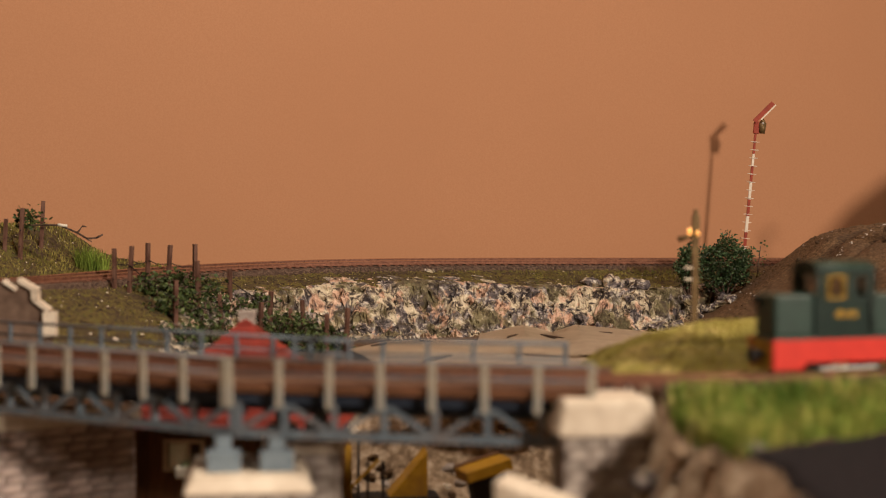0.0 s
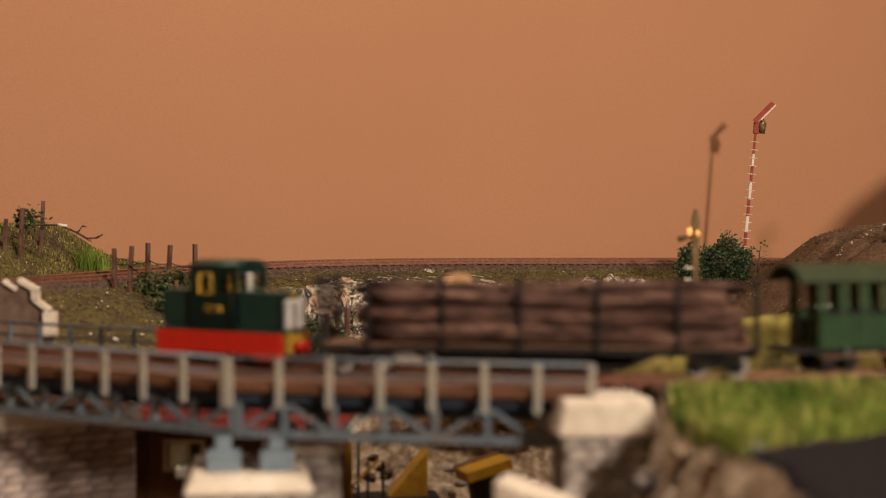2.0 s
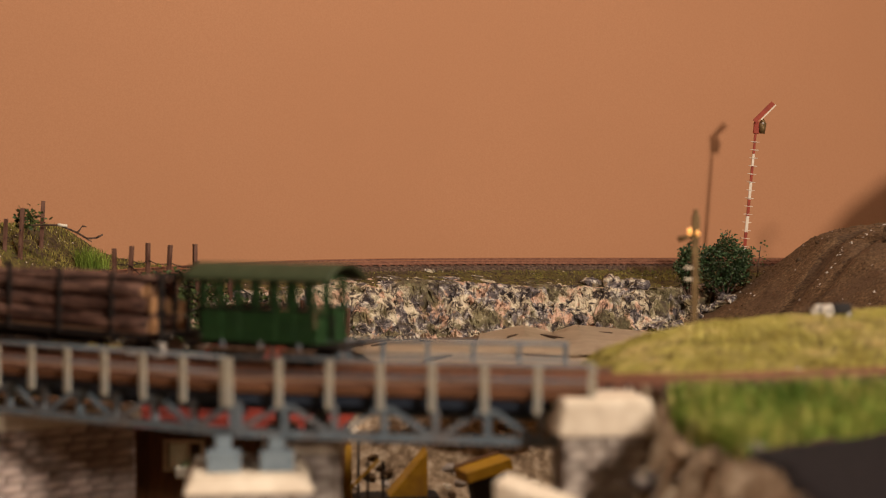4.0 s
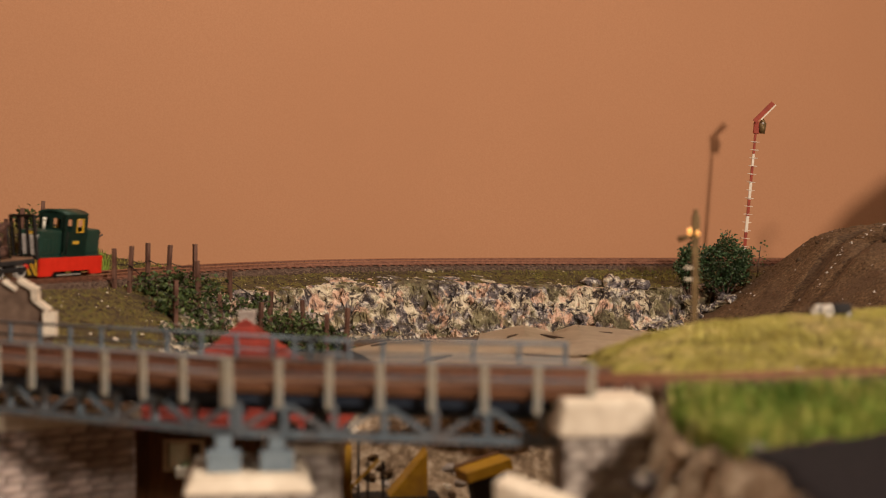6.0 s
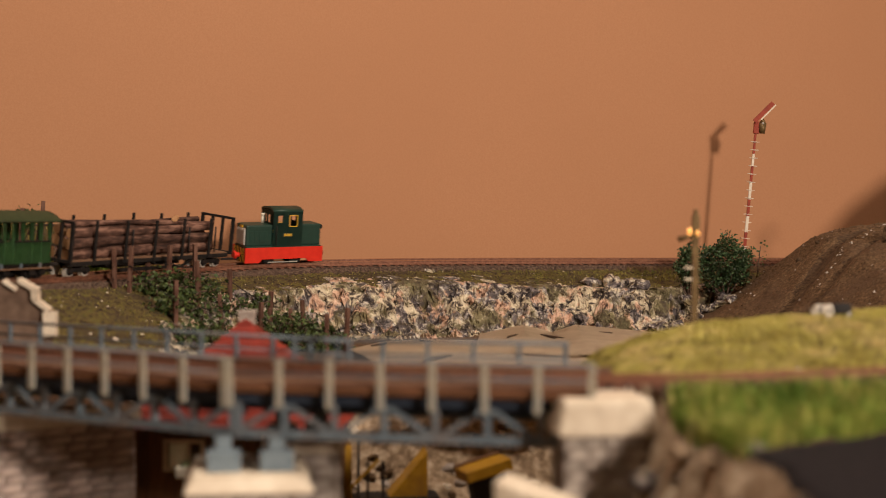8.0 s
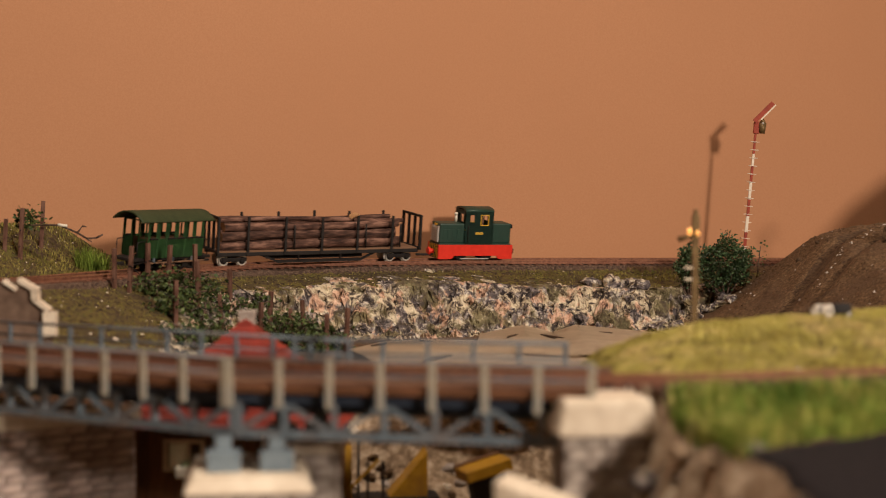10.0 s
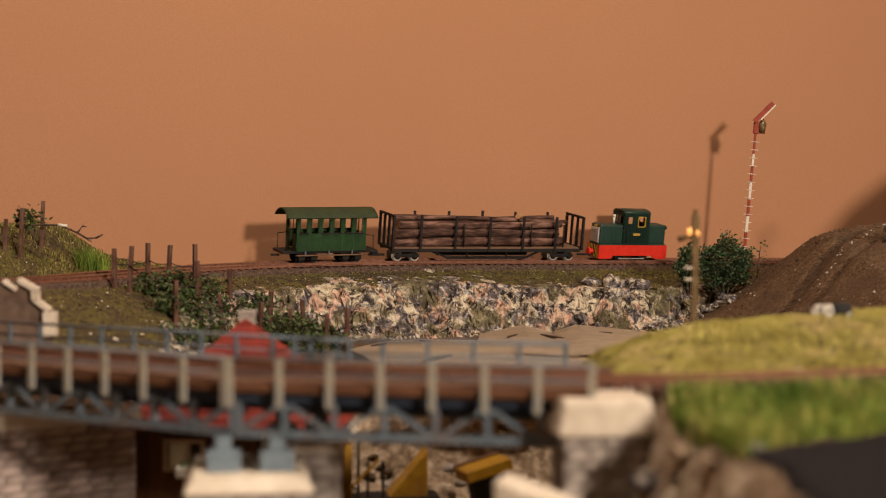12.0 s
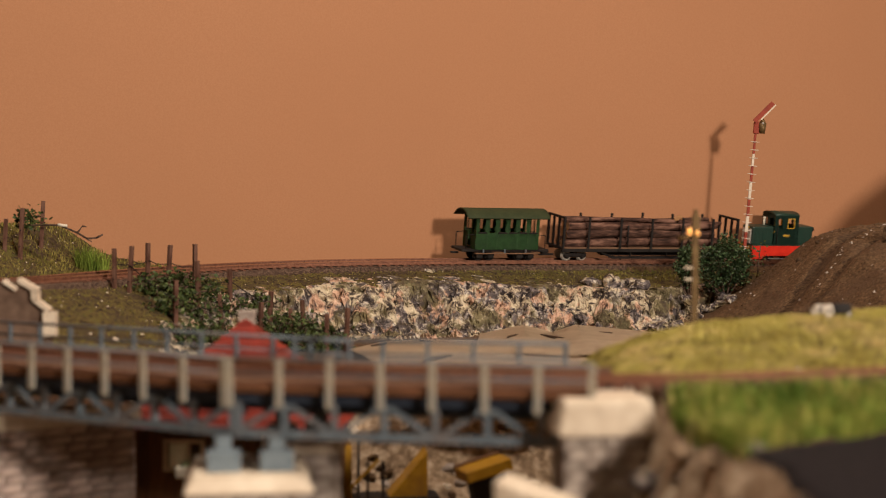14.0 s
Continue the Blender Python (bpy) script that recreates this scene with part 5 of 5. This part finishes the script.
def build_bush():
    rng = np.random.RandomState(12)
    for i, (x, y, rx, rz, n) in enumerate(((0.1775, 1.078, 0.0095, 0.0150, 1700), (0.205, 1.085, 0.0195, 0.0185, 4200))):
        z = h(x, y)
        b = thing("bush", pose(x, y, z), "dense dark green small-leaved bush beside the track", "bush", "bushes")
        bm = bmesh.new()
        for k in range(9):
            a = k * 0.7
            tip = Vector((math.cos(a) * rx * 0.8, math.sin(a) * rx * 0.6, rz * (1.2 + 0.5 * math.sin(k * 2.3))))
            rod(bm, (0, 0, -0.002), tip * 0.6, 0.0009, 0.0006, n=6)
            rod(bm, tip * 0.6, tip, 0.0006, 0.0003, n=5)
        part("branch", bm, M_TWIG, b)
        u = rng.normal(size=(n, 3))
        u /= np.linalg.norm(u, axis=1)[:, None]
        rad = rng.uniform(0.35, 1.0, n) ** 0.5
        lump = 1 + 0.22 * np.sin(u[:, 0] * 5 + i) * np.cos(u[:, 2] * 6 + 1) + 0.12 * rng.normal(size=n)
        c = u * (rad * lump)[:, None] * np.array([rx, rx * 0.8, rz])
        top = 0.0162 - z if i else 0.0125 - z
        c[:, 2] += top - rz
        low = c[:, 2] < 0
        c[low, 2] = rng.uniform(0, 0.012, low.sum())
        leaf_cloud("leaves", c, 0.0022, M_LEAFDARK, b, 300 + i)
    t = thing("twig", pose(0.2285, 1.09, h(0.2285, 1.09)), "thin leafy twig sticking out beside the signal", "twig")
    bm = bmesh.new()
    rod(bm, (0, 0, -0.002), (0.003, 0, 0.024), 0.0004, 0.0003, n=5)
    rod(bm, (0.002, 0, 0.016), (0.010, 0, 0.013), 0.0003, 0.0002, n=5)
    part("stem", bm, M_TWIG, t)
    r = random.Random(3)
    leaf_cloud("leaves", [(r.uniform(0, 0.008), r.gauss(0, .001), r.uniform(0.01, 0.028)) for _ in range(26)], 0.002, M_LEAF, t, 9)


def build_signal():
    x, y = 0.2298, 1.150
    zb = h(x, y)
    s = thing("semaphore_signal", pose(x, y, zb, 0, 5.2, 0), "thin red and white banded semaphore signal mast, leaning slightly", "signal")
    top = 0.0968 - zb
    bands = [0.0] + [top * k for k in (0.205, 0.315, 0.425, 0.54, 0.66, 0.765, 0.85)] + [top]
    for i in range(8):
        bm = bmesh.new()
        beam(bm, (0, 0, bands[i]), (0, 0, bands[i + 1]), 0.0023 - 0.00010 * i, 0.0023 - 0.00010 * i)
        part("mast_band", bm, M_SIGRED if i % 2 else M_SIGWHITE, s, "red band" if i % 2 else "white band")
    k = 0.012
    while k < top - 0.004:
        bm = bmesh.new()
        rod(bm, (-0.0033, -0.001, k), (0.0033, -0.001, k), 0.00028, n=5)
        part("rung", bm, M_SIGWHITE, s)
        k += 0.0062
    bm = bmesh.new()
    box(bm, (0.0042, 0.0030, 0.0095), (0.0002, 0, top + 0.0035), bevel=0.0004)
    part("head_box", bm, M_SIGRED, s, "dark red signal head")
    bm = bmesh.new()
    rod(bm, (0.0045, -0.001, top - 0.0008), (0.0045, -0.001, top + 0.0072), 0.0024, 0.0030, n=12)
    rod(bm, (0.0045, -0.001, top + 0.0072), (0.0045, -0.001, top + 0.0105), 0.0026, 0.0008, n=12)
    ln = part("lantern", bm, M_BRASS, s, "dark bronze lantern")
    bm = bmesh.new()
    bmesh.ops.create_icosphere(bm, subdivisions=2, radius=0.0010, matrix=pose(0.0042, -0.0036, top + 0.0068))
    part("lens", bm, M_STEELBRIGHT, ln, "bright glass lens")
    bm = bmesh.new()
    a, b = Vector((-0.0022, -0.0022, top + 0.0078)), Vector((0.0108, -0.0022, top + 0.0232))
    beam(bm, a, b, 0.0012, 0.0034)
    arm = part("arm", bm, M_SIGRED, s, "raised red signal arm")
    bm = bmesh.new()
    o = Vector((0.0022, -0.0004, -0.0014))
    beam(bm, a + (b - a) * 0.2 + o, b + o, 0.0006, 0.0009)
    part("arm_edge", bm, M_SIGWHITE, arm, "white strip along the arm")
    # near lamp post with two lit bulbs
    x, y = 0.1128, 0.672
    zb = h(x, y)
    lp = thing("lamp_signal", pose(x, y, zb, 0, 0.6, 0), "brown-yellow signal post with two small glowing orange lamps", "signal")
    topz = (0.0255 - zb) / 0.74
    lp.scale = (0.74, 0.74, 0.74)
    bm = bmesh.new()
    beam(bm, (0, 0, -0.002), (0, 0, topz), 0.0036, 0.0036)
    part("post", bm, M_BRASS, lp)
    bm = bmesh.new()
    beam(bm, (-0.0022, -0.0002, 0.0), (-0.0022, -0.0002, 0.020), 0.0012, 0.0016)
    part("conduit", bm, M_SIGRED, lp, "dark red conduit at the foot")
    bm = bmesh.new()
    box(bm, (0.0046, 0.0042, 0.0130), (0, 0, topz + 0.005), bevel=0.0006)
    box(bm, (0.0026, 0.0026, 0.0040), (0, 0, topz + 0.0130), bevel=0.0004)
    part("head", bm, M_BRASS, lp, "brownish signal head")
    for dx, dz, r in ((-0.0042, 0.0015, 0.0021), (0.0008, 0.0005, 0.0015)):
        bm = bmesh.new()
        bmesh.ops.create_icosphere(bm, subdivisions=2, radius=r, matrix=pose(dx, -0.0030, topz + dz) @ Matrix.Diagonal((0.75, 0.6, 1.2, 1)))
        part("bulb", bm, M_BULB, lp, "glowing orange bulb")
    for z in (topz - 0.0205, topz - 0.0275):
        bm = bmesh.new()
        box(bm, (0.0058, 0.0016, 0.0014), (-0.0036, -0.001, z), bevel=0.0002)
        part("bracket", bm, M_CREAM, lp, "pale short bracket")
    bm = bmesh.new()
    rod(bm, (-0.002, 0, topz - 0.001), (-0.0105, 0.001, topz - 0.0035), 0.0012, 0.0018, n=8)
    part("arm", bm, M_BRASS, lp)


def build_card():
    """Two folded sheets of bare card laid over the yard, with knife slits."""
    def sheet(rows, label):
        bm = bmesh.new()
        grid = [[bm.verts.new(p) for p in r] for r in rows]
        for r0, r1 in zip(grid, grid[1:]):
            for i in range(len(r0) - 1):
                bm.faces.new((r0[i], r0[i + 1], r1[i + 1], r1[i]))
        k = bmesh.ops.solidify(bm, geom=list(bm.faces), thickness=0.0009)
        bmesh.ops.recalc_face_normals(bm, faces=bm.faces)
        ob = part("card_sheet", bm, M_CARD)
        return tagged(ob, label, "card", "card sheets")

    a = sheet([[(-0.034, 0.768, -0.0430), (0.000, 0.762, -0.0432), (0.030, 0.762, -0.0436), (0.074, 0.768, -0.0448)],
               [(-0.043, 0.808, -0.0424), (-0.004, 0.806, -0.0422), (0.030, 0.806, -0.0426), (0.080, 0.808, -0.0442)],
               [(-0.0545, 0.862, -0.0440), (-0.012, 0.860, -0.0412), (0.028, 0.862, -0.0420), (0.060, 0.864, -0.0432)],
               [(-0.0345, 0.930, -0.0450), (-0.006, 0.935, -0.0444), (0.024, 0.935, -0.0452), (0.045, 0.935, -0.0452)]],
              "bare beige card sheet folded low over the yard, with knife slits")
    b = sheet([[(0.018, 0.840, -0.0425), (0.052, 0.812, -0.0420), (0.066, 0.812, -0.0430), (0.080, 0.812, -0.0423), (0.106, 0.805, -0.0440)],
               [(0.021, 0.905, -0.0430), (0.050, 0.905, -0.0405), (0.067, 0.903, -0.0428), (0.084, 0.905, -0.0400), (0.124, 0.895, -0.0432)],
               [(0.024, 0.972, -0.0440), (0.0525, 0.975, -0.0386), (0.071, 0.972, -0.0430), (0.0865, 0.975, -0.0384), (0.1440, 0.965, -0.0431)]],
              "bare beige card sheet with two low folded peaks over the yard")
    # the slits are uncut: dark slips give the shade inside them
    for k, (x0, y0, x1, y1, z, par) in enumerate(((-0.011, 0.775, 0.005, 0.806, -0.0417, a), (-0.0425, 0.880, -0.0335, 0.896, -0.0436, a), (-0.014, 0.905, -0.007, 0.900, -0.0425, a),
                                                  (0.0385, 0.905, 0.0480, 0.928, -0.0406, b), (0.0610, 0.935, 0.0740, 0.908, -0.0415, b), (0.0930, 0.945, 0.106, 0.935, -0.0405, b),
                                                  (0.0235, 0.842, 0.030, 0.846, -0.0426, b))):
        bm = bmesh.new()
        p, q = Vector((x0, y0, z)), Vector((x1, y1, z))
        n = Vector((-(q - p).y, (q - p).x, 0)).normalized() * 0.0016
        m = (p + q) / 2
        up, dn = Vector((0, 0, 0.0003)), Vector((0, 0, -0.0016))
        ring = [p, m + n, q, m - n]
        f0 = [bm.verts.new(v + up) for v in ring]
        f1 = [bm.verts.new(v + dn) for v in ring]
        bm.faces.new(f0)
        bm.faces.new(f1[::-1])
        for i in range(4):
            bm.faces.new((f0[i], f1[i], f1[(i + 1) % 4], f0[(i + 1) % 4]))
        bmesh.ops.recalc_face_normals(bm, faces=bm.faces)
        part("slit", bm, M_SLIT, par, "dark slip laid on the card in place of an open slit's shade")


def build_house():
    """Brown plank house under the bridge with a red hipped tile roof."""
    hs = thing("house", pose(-0.0925, 0.700, 0, 0, 0, -4), "brown plank model house with red hipped tile roof and white window", "house")
    w, d, z0, z1, apex = 0.088, 0.080, VALLEY, -0.058, -0.0125
    bm = bmesh.new()
    box(bm, (w - 0.002, d - 0.002, z1 - z0), (0, 0, (z0 + z1) / 2))
    part("wall", bm, M_BROWN, hs, "dark brown plank wall")
    n = 22
    bm = bmesh.new()
    box(bm, (w / n - 0.0003, 0.0012, z1 - z0), (0, 0, 0), bevel=0.0001)
    plank = None
    for i in range(n):
        m = pose(-w / 2 + (i + 0.5) * w / n, -d / 2 - 0.0002 * (i % 2), (z0 + z1) / 2)
        if plank is None:
            plank = part("plank", bm, M_BROWN, hs, m=m)
        else:
            share("plank", plank.data, hs, m)
    # roof: courses of tiles on four slopes
    ov = 0.007
    half = (w / 2 + ov, d / 2 + ov)
    courses = 15
    for face in range(4):
        sg = -1 if face % 2 == 0 else 1
        for c in range(courses):
            u0, u1 = c / courses, min((c + 1.15) / courses, 0.999)
            za, zb = z1 - 0.002 + (apex - z1) * u0, z1 - 0.002 + (apex - z1) * u1
            i0, i1 = (0, 1) if face < 2 else (1, 0)
            a, b = half[i0] * (1 - u0), half[i0] * (1 - u1)
            ya, yb = sg * half[i1] * (1 - u0), sg * half[i1] * (1 - u1)
            ring = [(-a, ya, za + 0.0008), (a, ya, za + 0.0008), (b, yb, zb), (-b, yb, zb)]
            if face > 1:
                ring = [(q, p, z) for p, q, z in ring]
            bm = bmesh.new()
            f0 = [bm.verts.new(p) for p in ring]
            f1 = [bm.verts.new((p[0], p[1], p[2] - 0.0012)) for p in ring]
            bm.faces.new(f0)
            bm.faces.new(f1[::-1])
            for i in range(4):
                bm.faces.new((f0[i], f1[i], f1[(i + 1) % 4], f0[(i + 1) % 4]))
            bmesh.ops.recalc_face_normals(bm, faces=bm.faces)
            part("tile_course", bm, M_REDROOF, hs)
    bm = bmesh.new()
    box(bm, (0.0070, 0.0070, 0.010), (0, 0.004, apex - 0.0045), bevel=0.0005)
    box(bm, (0.0082, 0.0082, 0.0014), (0, 0.004, apex + 0.0008), bevel=0.0004)
    part("chimney", bm, M_STONE, hs, "grey stone chimney")
    # window
    wx, wz = -0.0195, -0.0720
    win = new("window")
    win.parent = hs
    win.matrix_basis = pose(wx, -d / 2 - 0.0008, wz)
    for (sx, sz, px, pz) in ((0.0020, 0.0137, -0.0084, 0), (0.0020, 0.0137, 0.0084, 0), (0.0188, 0.0020, 0, 0.0059), (0.0188, 0.0016, 0, -0.0069), (0.0012, 0.0110, 0.0022, 0)):
        bm = bmesh.new()
        box(bm, (sx, 0.0022, sz), (px, 0, pz), bevel=0.0003)
        part("window_frame", bm, M_CARD, win, "light brown wooden window frame")
    bm = bmesh.new()
    box(bm, (0.0080, 0.0010, 0.0108), (-0.0026, -0.0003, -0.0006), bevel=0.0001)
    part("pane", bm, M_PANE, win, "pale pane with its brightness put into the colour")
    bm = bmesh.new()
    box(bm, (0.0046, 0.0010, 0.0108), (0.0053, -0.0001, -0.0006), bevel=0.0001)
    part("pane", bm, M_SLIT, win, "dark half of the window")
    fb = thing("flower_box", pose(-0.1142, 0.6545, -0.0790), "small white pot with green plant at the window", "pot")
    bm = bmesh.new()
    box(bm, (0.0065, 0.004, 0.005), (0, 0, 0), bevel=0.0008)
    part("pot", bm, M_WHITE, fb)
    r = random.Random(8)
    leaf_cloud("leaves", [(r.gauss(0.002, .0018), r.gauss(0, .001), 0.003 + abs(r.gauss(0, .0015))) for _ in range(40)], 0.002, M_LEAF, fb, 55)


def build_yard():
    """Yellow machines and a stone bank below the bridge."""
    ld = thing("yellow_loader", pose(-0.0265, 0.735, VALLEY, 0, 0, 8), "weathered yellow loading machine with black posts", "machine", "yard machines")
    bm = bmesh.new()
    box(bm, (0.010, 0.014, 0.034), (-0.024, 0, 0.017), bevel=0.0008)
    part("tower", bm, M_YELLOW, ld)
    bm = bmesh.new()
    vs = [bm.verts.new(p) for p in ((-0.004, -0.008, 0.004), (0.018, -0.008, 0.004), (0.018, -0.008, 0.030), (-0.004, 0.008, 0.004), (0.018, 0.008, 0.004), (0.018, 0.008, 0.030))]
    for q in ((0, 1, 2), (5, 4, 3), (0, 3, 4, 1), (1, 4, 5, 2), (2, 5, 3, 0)):
        bm.faces.new([vs[i] for i in q])
    bmesh.ops.recalc_face_normals(bm, faces=bm.faces)
    part("hopper", bm, M_YELLOW, ld, "yellow wedge-shaped hopper")
    for x in (-0.016, -0.0115, -0.004):
        bm = bmesh.new()
        beam(bm, (x, -0.009, 0), (x, -0.009, 0.036 if x < -0.012 else 0.026), 0.0012, 0.0012)
        part("post", bm, M_DARK, ld, "black iron post")
    bm = bmesh.new()
    beam(bm, (-0.026, -0.0095, 0.0075), (-0.006, -0.0095, 0.027), 0.0012, 0.0014)
    part("ladder_rail", bm, M_YELLOW, ld)
    bm = bmesh.new()
    box(bm, (0.052, 0.020, 0.008), (-0.002, 0, 0.004), bevel=0.0006)
    part("chassis", bm, M_DARK, ld)
    tr = thing("yellow_trailer", pose(0.0255, 0.72, VALLEY - 0.001, 0, -14, 20), "small yellow tipping trailer with pale edge", "machine", "yard machines")
    bm = bmesh.new()
    box(bm, (0.024, 0.016, 0.0055), (0, 0, 0.0255), bevel=0.0006)
    part("tipper", bm, M_YELLOW, tr)
    bm = bmesh.new()
    box(bm, (0.0245, 0.0022, 0.0014), (0, 0.0075, 0.0288), bevel=0.0002)
    part("rim", bm, M_WAGONDECK, tr, "brown worn rim")
    bm = bmesh.new()
    box(bm, (0.018, 0.008, 0.022), (0, 0, 0.011), bevel=0.0006)
    part("chassis", bm, M_DARK, tr)


def build_cow():
    x, y = 0.164, 0.622
    c = bmesh.new()
    box(c, (0.0085, 0.0048, 0.0056), (0.0018, 0, 0.0088), bevel=0.0018)
    box(c, (0.0040, 0.0046, 0.0052), (-0.0042, 0, 0.0084), bevel=0.0014, mat=1)
    box(c, (0.0042, 0.0030, 0.0034), (-0.0082, 0, 0.0092), bevel=0.0010, mat=1)
    box(c, (0.0026, 0.0022, 0.0022), (-0.0104, 0, 0.0080), bevel=0.0006, mat=1)
    for px in (-0.0045, 0.0045):
        for py in (-0.0015, 0.0015):
            rod(c, (px, py, 0), (px, py, 0.0075), 0.0007, 0.0011, n=7, mat=1)
    rod(c, (0.0062, 0, 0.0108), (0.0072, 0, 0.0050), 0.0003, n=5)
    for t in (-1, 1):
        rod(c, (-0.0074, t * 0.001, 0.0106), (-0.0072, t * 0.0022, 0.0118), 0.0003, n=5)
    ob = part("cow_figurine", c, [M_COWBLACK, M_COWWHITE], m=pose(x, y, h(x, y) - 0.0054, 0, 0, 12))
    tagged(ob, "small black and white model cow on the grass", "figurine")


def build_scuffs():
    """Faint scuffs and a hairline crack in the wall's paint."""
    yaw = math.atan(WALL_B)
    wall = bpy.data.objects["wall_back"]

    def mark(px, pz, qx, qz, w):
        bm = bmesh.new()
        p = Vector((px, WALL_A + WALL_B * px - 0.0006, pz))
        q = Vector((qx, WALL_A + WALL_B * qx - 0.0006, qz))
        beam(bm, p, q, w, 0.0004)
        ob = part("scuff", bm, M_SCUFF, wall, "faint brown scuff in the paint")
        ob.matrix_parent_inverse = wall.matrix_basis.inverted()

    mark(-0.1130, 0.1225, -0.1130, 0.1205, 0.0008)
    mark(-0.1735, 0.0930, -0.1690, 0.0800, 0.0003)
    mark(-0.1690, 0.0800, -0.1640, 0.0635, 0.0003)
    mark(-0.2285, 0.1480, -0.2270, 0.1460, 0.0005)
    mark(-0.2110, 0.0440, -0.2080, 0.0435, 0.0005)


M_SCUFF = material("scuffed_paint", [(0.26, 0.12, 0.06), (0.34, 0.16, 0.08)], 0.8, scale=200, bump=0)
M_COWBLACK = material("black_hide", [(0.012, 0.011, 0.012), (0.025, 0.022, 0.022)], 0.7, scale=130, bump=0)
M_COWWHITE = material("white_hide", [(0.6, 0.55, 0.48), (0.7, 0.65, 0.58)], 0.7, scale=130, bump=0)


build_room()
build_ground()
build_track()
build_span(*SPANS[0], 8, "bridge_span", 1)
build_span(*SPANS[1], 12, "bridge_span", 0, 0.0085)
build_supports()
build_house()
build_yard()
build_card()
build_boulders()
build_vines()
build_bush()
build_signal()
build_cow()
build_scuffs()
build_grass()
build_grit()
LOCO, WAGON, COACH = build_loco(), build_log_wagon(), build_coach()


def lengthen(vehicle, k):
    """Stretch a vehicle's body along its length; wheels only move along."""
    for ob in vehicle.children:
        if ob.name.startswith("wheelset"):
            ob.matrix_basis = pose(ob.matrix_basis.translation.x * k, 0, ob.matrix_basis.translation.z)
            continue
        for piece in [ob, *ob.children]:
            if piece.type == "MESH":
                piece.data.transform(Matrix.Diagonal((k, 1, 1, 1)))


lengthen(LOCO, 1.025)
lengthen(COACH, 0.965)

# place of the locomotive's middle along the line, in seconds and metres
RUN = [(0, 0.5187), (0.5, 0.5805), (1, 0.6389), (1.5, 0.695), (2, 0.7521), (2.5, 0.8126), (3, 0.8711), (3.2, 0.8931), (5.3, 1.1341), (5.5, 1.1626), (6, 1.2333),
       (6.5, 1.2868), (7, 1.3423), (7.5, 1.385), (8, 1.4313), (8.2, 1.4483), (10.3, 1.6033), (10.5, 1.6193), (11, 1.6571), (11.5, 1.6933), (12, 1.7133), (12.5, 1.7456),
       (13, 1.7798), (13.5, 1.8153), (14, 1.8508)]


def run_at(t):
    """The run between its rows, by a smooth cubic."""
    ts, ss = [a for a, _ in RUN], [b for _, b in RUN]
    v = np.gradient(np.array(ss), np.array(ts))
    i = min(max(int(np.searchsorted(ts, t, "right")) - 1, 0), len(ts) - 2)
    hh = ts[i + 1] - ts[i]
    u = (t - ts[i]) / hh
    return ((2 * u ** 3 - 3 * u * u + 1) * ss[i] + (u ** 3 - 2 * u * u + u) * hh * v[i]
            + (3 * u * u - 2 * u ** 3) * ss[i + 1] + (u ** 3 - u * u) * hh * v[i + 1])


def motions():
    for ob, behind, base in ((LOCO, 0.0, 0.020), (WAGON, 0.1235, 0.115), (COACH, 0.246, 0.034)):
        walk(ob, [(k * 0.25, ride(run_at(k * 0.25) - behind, base)) for k in range(57)])


motions()
